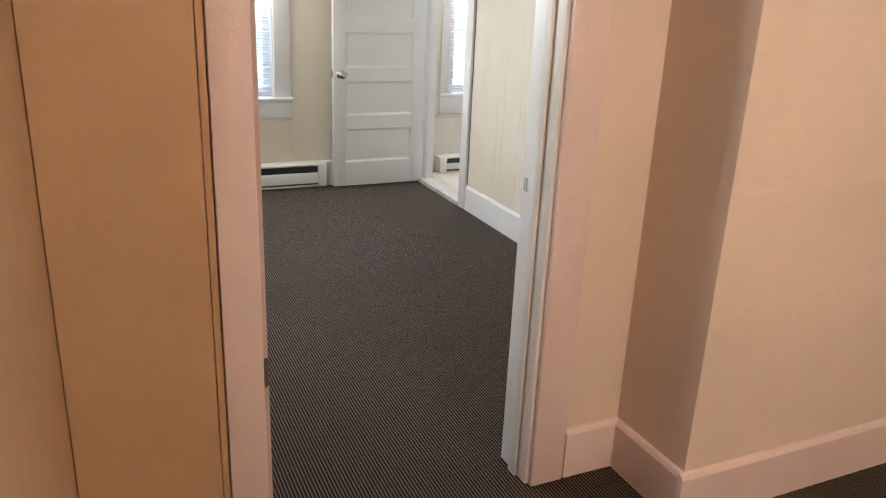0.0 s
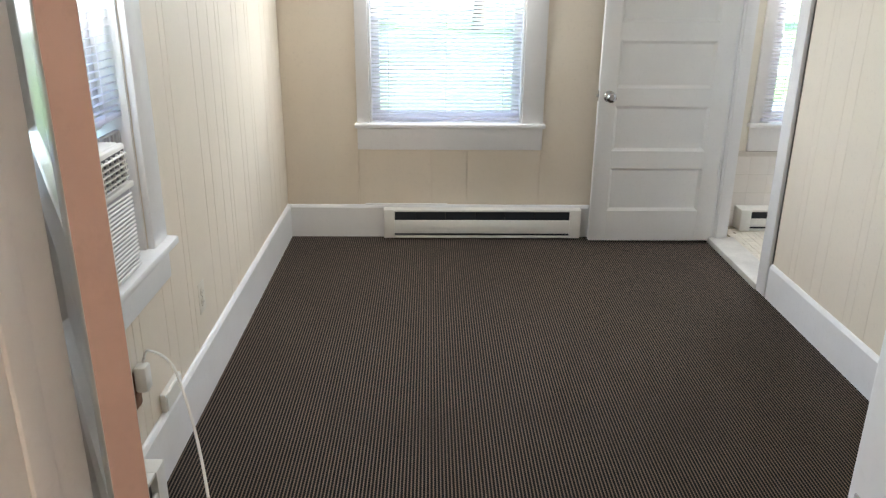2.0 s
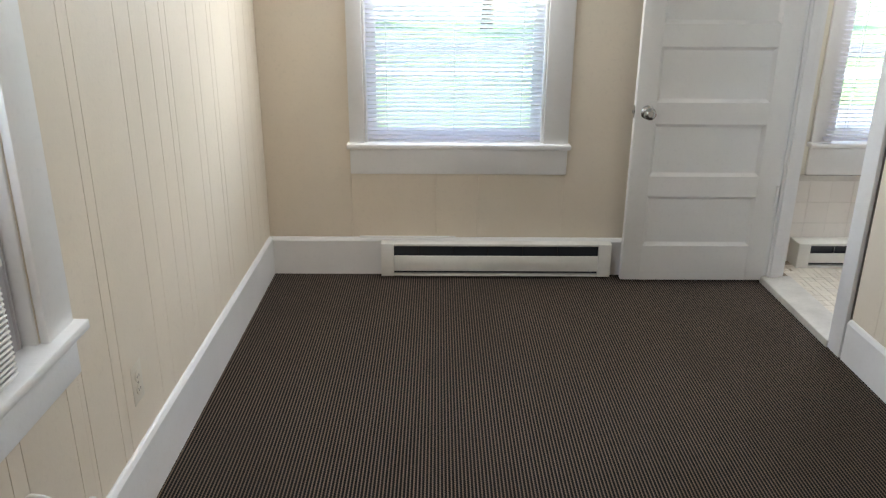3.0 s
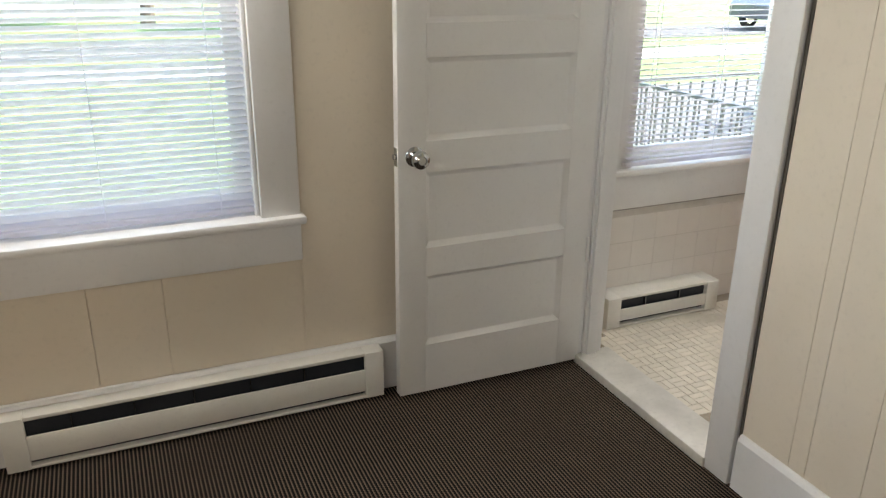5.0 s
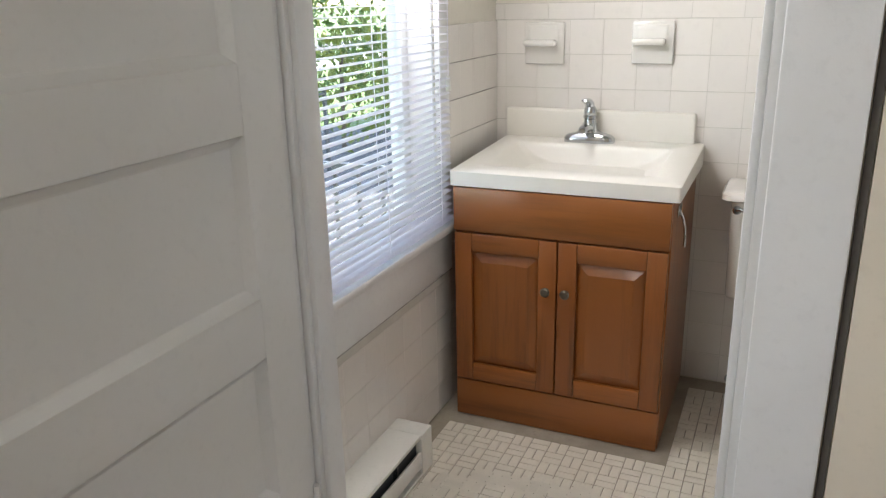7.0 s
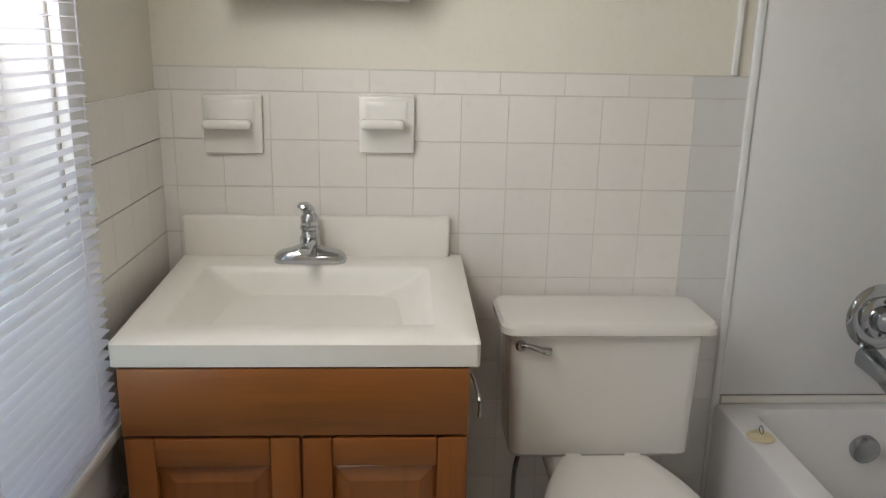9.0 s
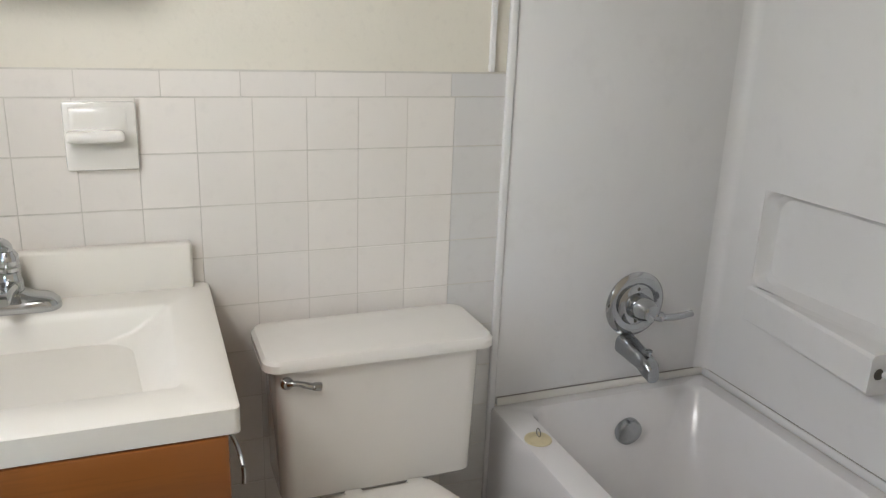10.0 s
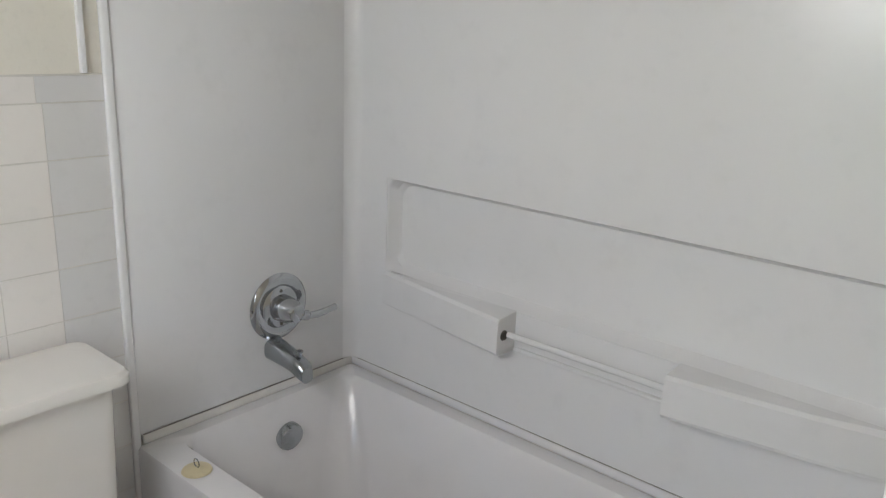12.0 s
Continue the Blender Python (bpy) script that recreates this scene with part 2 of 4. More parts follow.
def lathe(profile, m, seg=28, bm=None):
    """Turns (radius, height) round its own z axis, then lays it at the pose m."""
    b2 = bmesh.new()
    rings = []
    for r, h in profile:
        rings.append([b2.verts.new((r * math.cos(a), r * math.sin(a), h)) for a in (2 * math.pi * i / seg for i in range(seg))] if r > 1e-6 else [b2.verts.new((0, 0, h))])
    for p, q in zip(rings, rings[1:]):
        for i in range(seg):
            j = (i + 1) % seg
            vs = [p[i % len(p)], p[j % len(p)], q[j % len(q)], q[i % len(q)]]
            vs = list(dict.fromkeys(vs))
            if len(vs) > 2:
                b2.faces.new(vs)
    bmesh.ops.transform(b2, matrix=m, verts=b2.verts)
    return join(bm, b2)


def tube(points, radius, seg=10, bm=None):
    """A round bar or hose along points; radius may be one number or one a point."""
    b2 = bmesh.new()
    pts = [Vector(p) for p in points]
    radii = radius if isinstance(radius, (list, tuple)) else [radius] * len(pts)
    rings, up = [], Vector((0, 0, 1))
    for i, p in enumerate(pts):
        d = (pts[min(i + 1, len(pts) - 1)] - pts[max(i - 1, 0)]).normalized()
        s = d.cross(up if abs(d.z) < 0.95 else Vector((1, 0, 0))).normalized()
        t = s.cross(d)
        rings.append([b2.verts.new(p + radii[i] * (math.cos(a) * s + math.sin(a) * t)) for a in (2 * math.pi * k / seg for k in range(seg))])
    for p, q in zip(rings, rings[1:]):
        for k in range(seg):
            b2.faces.new((p[k], p[(k + 1) % seg], q[(k + 1) % seg], q[k]))
    b2.faces.new(rings[0]), b2.faces.new(rings[-1])
    return join(bm, b2)


def curve_points(ctrl, n=8):
    """A smooth line through the control points."""
    p = [Vector(c) for c in ctrl]
    out = []
    for i in range(len(p) - 1):
        a, b2, c2, d = p[max(i - 1, 0)], p[i], p[i + 1], p[min(i + 2, len(p) - 1)]
        for k in range(n):
            t = k / n
            out.append(0.5 * (2 * b2 + (c2 - a) * t + (2 * a - 5 * b2 + 4 * c2 - d) * t * t + (3 * b2 - a - 3 * c2 + d) * t ** 3))
    return out + [p[-1]]


def loft(sections, bm=None, cap=True):
    """Skins a row of equal-length rings."""
    b2 = bmesh.new()
    rings = [[b2.verts.new(v) for v in s] for s in sections]
    n = len(rings[0])
    for p, q in zip(rings, rings[1:]):
        for k in range(n):
            b2.faces.new((p[k], p[(k + 1) % n], q[(k + 1) % n], q[k]))
    if cap:
        b2.faces.new(rings[0]), b2.faces.new(rings[-1])
    return join(bm, b2)


def rounded(cx, cy, hx, hy, r, z, n=6):
    """A rounded rectangle ring at height z."""
    out = []
    for sx, sy, a0 in ((1, 1, 0), (-1, 1, 90), (-1, -1, 180), (1, -1, 270)):
        for k in range(n + 1):
            a = radians(a0 + 90 * k / n)
            out.append((cx + sx * (hx - r) + r * math.cos(a), cy + sy * (hy - r) + r * math.sin(a), z))
    return out


def slabs(lo, hi, zlo, zhi, holes):
    """Splits a wall's face into boxes round its holes (a, b, za, zb)."""
    cuts = sorted({lo, hi, *[h[0] for h in holes], *[h[1] for h in holes]})
    for a, b2 in zip(cuts, cuts[1:]):
        mid, z = (a + b2) / 2, zlo
        for h in sorted((h for h in holes if h[0] < mid < h[1]), key=lambda h: h[2]):
            if h[2] > z + 1e-6:
                yield a, b2, z, h[2]
            z = h[3]
        if zhi > z + 1e-6:
            yield a, b2, z, zhi


H = 2.55            # ceiling height
E_X, T_X = 2.45, 3.97   # room side of the partition; tiled wall of the bathroom
S_Y, HALL_Y = -3.61, -3.765  # the two faces of the wall with the hall doorway
B_Y = 0.09          # bathroom side of the outer wall
BF = 0.02           # bathroom floor height
WIN1, WIN2, WIN3 = (0.485, 1.33, 0.66, 2.08), (-2.99, -2.167, 0.70, 2.08), (2.70, 3.46, 0.645, 2.08)
BATHDOOR, HALLDOOR = (-0.80, -0.10, -0.06, 2.03), (0.455, 1.287, -0.06, 2.05)


def wall(name, axis, f0, f1, lo, hi, zlo, zhi, holes, material, label):
    bm = bmesh.new()
    for a, b2, z0, z1 in slabs(lo, hi, zlo, zhi, holes):
        box(*((a, b2, f0, f1) if axis == "x" else (f0, f1, a, b2)), z0, z1, bm=bm)
    bmesh.ops.remove_doubles(bm, verts=bm.verts, dist=1e-5)
    ob = part(name, bm, material)
    return tagged(ob, label, "wall", kind="structure")


# ---------------------------------------------------------------- shell
wall_north = wall("wall_north", "x", 0.0, 0.2, -0.2, E_X, -0.3, H, [WIN1], CREAM, "cream painted panelled outer wall with a window")
STAND[0] = BATH
wall_bath_n = wall("wall_bathroom_north", "x", B_Y, 0.24, E_X + 0.0251, T_X + 0.15, -0.3, H, [WIN3], BATHWALL, "white bathroom outer wall with a window")
STAND[0] = Vector()
wall_west = wall("wall_west", "y", -0.2, 0.0, -3.8, 0.0, -0.3, H, [WIN2], CREAM, "cream painted panelled wall with a window")
wall_east = wall("wall_east", "y", E_X, E_X + 0.075, S_Y, 0.2, -0.05, H, [BATHDOOR], CREAM, "cream panelled partition with the bathroom doorway")
wall_south = wall("wall_south", "x", HALL_Y, S_Y, 0.0, E_X + 0.1, -0.05, H, [HALLDOOR], HALLPAINT, "wall with the doorway to the hall")
wall_hall_west = wall("wall_hall_west", "y", -0.12, 0.01, -7.2, HALL_Y, -0.05, H, [], TAN, "tan painted hall wall")
wall_hall_corner = wall("wall_hall_corner", "x", -4.09, HALL_Y, 1.605, 4.6, -0.05, H, [], HALLPAINT, "projecting hall wall corner")
wall_hall_south = wall("wall_hall_south", "x", -7.3, -7.2, -0.2, 4.7, -0.05, H, [], HALLPAINT, "hall end wall")
wall_hall_east = wall("wall_hall_east", "y", 4.6, 4.7, -7.2, -4.06, -0.05, H, [], HALLPAINT, "hall side wall")
STAND[0] = BATH
wall_bath_e = wall("wall_bathroom_east", "y", T_X + 0.008, T_X + 0.14, -2.15, B_Y, -0.05, H, [], BATHWALL, "painted wall above white bathroom tiles")
wall_bath_s = wall("wall_bathroom_south", "x", -2.15, -2.022, E_X + 0.0251, T_X + 0.008, -0.05, H, [], BATHWALL, "wall behind the bathtub surround")

floor_bath = tagged(part("floor_bathroom", box(E_X + 0.0, T_X, -2.0, B_Y, -0.06, BF - 0.003), FLOORGROUT), "cream basket-weave mosaic bathroom floor", "floor", kind="structure")
STAND[0] = Vector()
floor = tagged(part("floor", box(-0.2, E_X + 0.04, -7.2, 0.0, -0.06, 0.0), CARPET), "dark brown ribbed loop carpet", "floor", kind="structure")
floor_hall = tagged(part("floor_hall", box(E_X + 0.04, 4.6, -7.2, -4.06, -0.06, 0.0), CARPET), "dark brown ribbed hall carpet", "floor", kind="structure")
ceiling = tagged(part("ceiling", box(-0.2, 4.7, -7.3, 0.24, H, H + 0.1), CEIL), "plain white ceiling", "ceiling", kind="structure")


# ---------------------------------------------------------------- windows
def blind_slats(axis, lo, hi, plane, zlo, zhi, tilt, inward, cords):
    """A mini blind: head rail, slats, bottom rail, ladder cords and wand; plane is its middle, inward the side of the room."""
    blind = thing("window_blind", ((lo + hi) / 2, plane, zlo) if axis == "x" else (plane, (lo + hi) / 2, zlo), "white aluminium mini blind hanging in the window, slats tilted open", "blind", "mini blinds")
    def rail(name, z0, z1, half):
        b2 = box(lo, hi, plane - half, plane + half, z0, z1, 0.003) if axis == "x" else box(plane - half, plane + half, lo, hi, z0, z1, 0.003)
        part(name, b2, SLAT, blind, smooth=True)
    rail("head_rail", zhi - 0.03, zhi - 0.002, 0.014)
    rail("bottom_rail", zlo, zlo + 0.016, 0.012)
    bm = bmesh.new()
    n, half = 5, 0.0125
    rows = []
    for k in range(n):
        u = (k / (n - 1) * 2 - 1) * half
        h = 0.0022 * (1 - (u / half) ** 2)
        v, w = u * math.cos(tilt) - h * math.sin(tilt), u * math.sin(tilt) + h * math.cos(tilt)
        rows.append([bm.verts.new((s * (hi - lo - 0.008) / 2, v, w) if axis == "x" else (v, s * (hi - lo - 0.008) / 2, w)) for s in (-1, 1)])
    for p, q in zip(rows, rows[1:]):
        bm.faces.new((p[0], p[1], q[1], q[0]))
    me = bpy.data.meshes.new("slat")
    bm.to_mesh(me)
    bm.free()
    me.materials.append(SLAT)
    me.shade_smooth()
    z = zlo + 0.030
    while z < zhi - 0.035:
        piece("slat", me, ((lo + hi) / 2, plane, z) if axis == "x" else (plane, (lo + hi) / 2, z), blind)
        z += 0.0205
    for f in cords:
        a = lo + f * (hi - lo)
        for side in (-0.013, 0.013):
            p = [(a, plane + side, zlo), (a, plane + side, zhi - 0.02)] if axis == "x" else [(plane + side, a, zlo), (plane + side, a, zhi - 0.02)]
            part("ladder_cord", tube(p, 0.0011, 5), SLAT, blind)
    return blind


def window(name, axis, hole, wall0, face, out, stool, cas_lo, cas_hi, apron, label):
    """Casing, sashes, panes, stool and apron round a hole; face is the room side of the wall, out the sign to the outside."""
    a, b2, z0, z1 = hole
    win = thing(name, ((a + b2) / 2, face, z0) if axis == "x" else (face, (a + b2) / 2, z0), label, "window", kind="structure")
    def bar(n, p, q, d0, d1, u0, u1, m=TRIM, r=0.004, parent=win, label2=""):
        f0, f1 = face + out * d0, face + out * d1
        return part(n, box(*((p, q, f0, f1) if axis == "x" else (f0, f1, p, q)), u0, u1, r), m, parent, label2, smooth=True)
    bar("casing", a - cas_lo, a, -0.02, 0.0, z0, z1 + 0.09)
    bar("casing", b2, b2 + cas_hi, -0.02, 0.0, z0, z1 + 0.09)
    bar("head_casing", a, b2, -0.022, 0.0, z1, z1 + 0.09)
    bar("window_sill", a - cas_lo - 0.012, b2 + cas_hi + 0.012, -0.05, 0.139, z0 - 0.020, z0 + 0.005, r=0.006)
    bar("apron", a - cas_lo, b2 + cas_hi, -0.019, 0.0, apron, z0 - 0.020)
    bar("jamb_lining", a, a + 0.012, 0.0, 0.14, z0, z1)
    bar("jamb_lining", b2 - 0.012, b2, 0.0, 0.14, z0, z1)
    bar("jamb_lining", a + 0.012, b2 - 0.012, 0.0, 0.14, z1 - 0.012, z1)
    mid = (z0 + z1) / 2
    for s, (u0, u1, d) in enumerate(((z0, mid + 0.02, 0.075), (mid - 0.02, z1 - 0.012, 0.11))):
        if stool and s == 0:
            u0, u1 = u0 + stool, u1 + stool
        sash = bar("window_frame", a + 0.012, a + 0.055, d, d + 0.032, u0, u1)
        bar("stile", b2 - 0.055, b2 - 0.012, d, d + 0.032, u0, u1, parent=sash)
        bar("rail", a + 0.055, b2 - 0.055, d, d + 0.032, u0, u0 + 0.06, parent=sash)
        bar("rail", a + 0.055, b2 - 0.055, d, d + 0.032, u1 - 0.04, u1, parent=sash)
        p = bar("pane", a + 0.055, b2 - 0.055, d + 0.014, d + 0.018, u0 + 0.06, u1 - 0.04, GLASS, 0, sash)
        p.visible_shadow = False
    return win


window("window_1", "x", WIN1, 0, 0.0, 1, 0, 0.070, 0.118, 0.515, "white painted sash window with sill and apron")
blind_slats("x", 0.492, 1.322, 0.03, 0.676, 2.06, radians(31), -1, (0.12, 0.5, 0.88))
window("window_2", "y", WIN2, 0, 0.0, -1, 0.36, 0.115, 0.115, 0.575, "white painted sash window raised over an air conditioner")
blind_slats("y", -2.98, -2.18, -0.03, 1.094, 2.06, radians(8), 1, (0.12, 0.5, 0.86))
STAND[0] = BATH
window("window_3", "x", WIN3, 0, B_Y, 1, 0, 0.10, 0.065, 0.485, "white painted bathroom sash window")
blind_slats("x", WIN3[0] - 0.05, WIN3[1] + 0.010, B_Y - 0.0365, 0.664, 2.06, radians(4), -1, (0.12, 0.5, 0.9))
tagged(part("apron_joint", box(WIN3[0] - 0.10, WIN3[1] + 0.065, B_Y - 0.0165, B_Y - 0.0075, 0.4815, 0.4848), CAULK), "dark mildewed joint under the window apron", "trim", kind="structure")
pull = thing("blind_pull_cord", (3.475, 0.05, 1.02), "white blind pull cord with a plastic tassel", "blind cord")
part("cord", tube(curve_points([(3.475, 0.055, 2.0), (3.478, 0.052, 1.5), (3.47, 0.05, 1.09)]), 0.0016, 6), SLAT, pull)
part("tassel", lathe([(0, 0.0), (0.008, 0.0), (0.009, 0.008), (0.005, 0.04), (0.0, 0.045)], pose(3.47, 0.05, 1.048), 12), WHITEPL, pull, smooth=True)


STAND[0] = Vector()
# ---------------------------------------------------------------- doorways and doors
def doorway(name, axis, hole, f0, f1, lo_w, hi_w, mat0, mat1, label, sides=2, lo_t=0.018, lo_stop=0.012, reveal=0.0):
    """Jamb linings, stops and casings on both sides of a wall from f0 to f1."""
    a, b2, z0, z1 = hole
    d = thing(name, ((a + b2) / 2, (f0 + f1) / 2, 0) if axis == "x" else ((f0 + f1) / 2, (a + b2) / 2, 0), label, "doorway", kind="structure")
    def bar(n, p, q, g0, g1, u0, u1, m, r=0.004):
        return part(n, box(*((p, q, g0, g1) if axis == "x" else (g0, g1, p, q)), u0, u1, r), m, d, smooth=True)
    t = 0.018
    bar("jamb", a - 0.002, a + lo_t, f0 - 0.002, f1 + 0.002, z0, z1, mat1, 0.003)
    bar("jamb", b2 - t, b2 + 0.002, f0 - 0.002, f1 + 0.002, z0, z1, mat1, 0.003)
    bar("head_jamb", a + lo_t, b2 - t, f0 - 0.002, f1 + 0.002, z1 - t, z1 + 0.002, mat1, 0.003)
    mid = (f0 + f1) / 2
    bar("door_stop", a + lo_t, a + lo_t + lo_stop, mid - 0.03, mid + 0.012, z0, z1 - t, mat1, 0.003)
    bar("door_stop", b2 - t - 0.012, b2 - t, mid - 0.03, mid + 0.012, z0, z1 - t, mat1, 0.003)
    for g0, g1, m in ((f0 - 0.022, f0, mat0), (f1, f1 + 0.022, mat1))[:sides]:
        bar("casing", a - lo_w, a + 0.006 - (reveal if g0 == f1 else 0.0), g0, g1, z0, z1 + 0.1, m)
        bar("casing", b2 - 0.006, b2 + hi_w, g0, g1, z0, z1 + 0.1, m)
        bar("head_casing", a + 0.006, b2 - 0.006, g0, g1, z1 - 0.006, z1 + 0.1, m)
    return d


hall_frame = doorway("door_1", "x", HALLDOOR, HALL_Y, S_Y, 0.088, 0.108, HALLTRIM, TRIM, "glossy painted doorway frame between hall and room", lo_t=0.009, lo_stop=0.006, reveal=0.03)
part("strike_plate", box(1.2670, 1.2695, -3.640, -3.622, 0.925, 0.965), PANELGREY, hall_frame, "worn metal strike plate")
part("casing_shadow_joint", box(0.366, 0.374, HALL_Y - 0.004, HALL_Y, 0.18, 2.1), DIRTY, hall_frame, "open dark joint beside the casing")
bath_frame = doorway("door_2", "y", BATHDOOR, E_X, E_X + 0.075, 0.09, 0.06, TRIM, TRIM, "white painted bathroom doorway frame", 1)
part("casing_joint", box(E_X - 0.006, E_X - 0.0002, -0.902, -0.893, 0.0, 2.1), DIRTY, bath_frame, "open dark joint beside the casing")
part("threshold", box(E_X - 0.03, E_X + 0.12, -0.80, -0.10, -0.01, BF + 0.012, 0.006), MARBLE, bath_frame, "worn grey marble threshold", smooth=True)


def knob(parent, x, y0, side, z, m, r=0.027):
    """A round door knob on its rose, standing off a face at y0 towards side, in the door's own metres."""
    q = pose(x, y0, z, -90 * side)
    rose = part("rose", lathe([(0, 0), (r * 1.15, 0), (r * 1.15, 0.003), (r * 0.9, 0.007), (r * 0.45, 0.01), (0, 0.01)], q, 28), m, parent, smooth=True)
    part("knob", lathe([(r * 0.38, 0.008), (r * 0.36, 0.022), (r * 0.55, 0.028), (r * 0.95, 0.036), (r * 1.04, 0.046), (r * 0.98, 0.056), (r * 0.7, 0.062), (r * 0.5, 0.0635), (r * 0.45, 0.061), (0, 0.061)], q, 28), m, rose, smooth=True)


def panel_door(name, pin, turn, width, height, label, knob_z, knob_x, metal, paint, gap=0.012, edge=None):
    """A five-panel door hung at pin; its own x runs from the hinge to the latch edge, y is its thickness."""
    d = thing(name, (pin[0], pin[1], 0.0), label, "door", turn=turn)
    t, st = 0.036, 0.092
    n = 5
    pitch = 0.3445
    part("stile", box(0, st, -t, 0, gap, height, 0.002), paint, d, smooth=True)
    part("stile", box(width - st, width, -t, 0, gap, height, 0.002), paint, d, smooth=True)
    part("rail", box(st, width - st, -t, 0, gap, 0.190, 0.001), paint, d)
    for k in range(n):
        z0 = 0.190 + k * pitch
        z1 = z0 + pitch - 0.099
        part("panel", box(st - 0.003, width - st + 0.003, -t / 2 - 0.003, -t / 2 + 0.003, z0 - 0.003, z1 + 0.003), paint, d)
        for f, g in ((-t, -t / 2 - 0.003), (0.0, -t / 2 + 0.003)):
            steps = ((0.0, 0.0), (0.002, 0.18), (0.013, 0.88), (0.016, 1.0))
            ring = loft([[(st + i, f + (g - f) * e, z0 + i), (width - st - i, f + (g - f) * e, z0 + i), (width - st - i, f + (g - f) * e, z1 - i), (st + i, f + (g - f) * e, z1 - i)] for i, e in steps], cap=False)
            part("panel_moulding", ring, paint, d)
        part("rail", box(st, width - st, -t, 0, z1, (z1 + 0.099) if k < n - 1 else height, 0.001), paint, d)
    if edge:
        part("hinge_edge", box(-0.0016, -0.0001, -t + 0.001, -0.001, gap, height), edge, d, "pinkish painted hinge edge, colour darkened for shade")
    knob(d, knob_x, -t, -1, knob_z, metal)
    knob(d, knob_x, 0, 1, knob_z, metal)
    part("latch_plate", box(width, width + 0.0015, -t / 2 - 0.012, -t / 2 + 0.012, knob_z - 0.028, knob_z + 0.028), metal, d)
    part("latch", box(width + 0.0015, width + 0.010, -t / 2 - 0.006, -t / 2 + 0.006, knob_z - 0.008, knob_z + 0.008, 0.002), metal, d)
    for z in (0.445, 1.65):
        part("hinge_leaf", box(-0.0034, -0.0017, -0.034, -0.003, z - 0.045, z + 0.045), HINGE if metal is BRASS else paint, d)
        part("hinge", tube([(-0.004, 0.004, z - 0.045), (-0.004, 0.004, z + 0.045)], 0.006, 10), paint, d, smooth=True)
    return d


# the bathroom door, swung back against the outer wall; its pin is at the north jamb
panel_door("bathroom_door", (2.430, -0.112), 180, 0.700, 1.98, "white five-panel door with chrome knob, open against the wall", 0.834, 0.645, CHROME, DOORPAINT)
panel_door("hall_door", (0.480, -3.600), 119.5, 0.745, 2.02, "glossy white panel door with brass knobs, standing open", 0.915, 0.69, BRASS, DOORPAINT, edge=EDGEPINK)


# ---------------------------------------------------------------- baseboards
def baseboard(name, axis, lo, hi, face, side, top, m, label="white painted baseboard with an eased top"):
    """side: the way that it stands proud of the face."""
    prof = [(0, 0), (0.020, 0), (0.020, top - 0.016), (0.013, top - 0.004), (0.008, top), (0, top)]
    rings = [[((e, face + side * d, z) if axis == "x" else (face + side * d, e, z)) for d, z in prof] for e in (lo, hi)]
    return tagged(part(name, loft(rings), m), label, "baseboard", kind="structure")


baseboard("baseboard_north", "x", 0.0, E_X, 0.0, -1, 0.191, TRIM)
baseboard("baseboard_west", "y", -3.60, -0.021, 0.0, 1, 0.198, TRIM)
baseboard("baseboard_east", "y", S_Y, -0.903, E_X, -1, 0.172, TRIM)
baseboard("baseboard_hall", "x", 1.40, 1.604, HALL_Y, -1, 0.173, HALLTRIM)
baseboard("baseboard_hall_side", "y", -4.089, HALL_Y - 0.021, 1.605, -1, 0.173, HALLTRIM)
baseboard("baseboard_hall_front", "x", 1.585, 4.6, -4.09, -1, 0.173, HALLTRIM)
tagged(part("baseboard_cap", box(0.45, 0.92, -0.032, -0.0205, 0.196, 0.204, 0.002), TRIM), "loose painted strip on the baseboard", "trim", kind="structure")
closet = thing("closet_door", (0.19, HALL_Y, 0.0), "tan brown painted flush closet door in the hall", "door")
part("leaf", box(0.012, 0.345, HALL_Y - 0.010, HALL_Y - 0.0002, 0.004, 2.08, 0.002), TAN, closet)
part("edge_strip", box(0.347, 0.3655, HALL_Y - 0.010, HALL_Y - 0.0002, 0.004, 2.08, 0.002), TAN, closet)
tagged(part("wall_seam", box(1.61, 4.5, -4.0925, -4.0895, 1.005, 1.009), HALLPAINT), "raised paint seam across the hall wall", "trim", kind="structure")


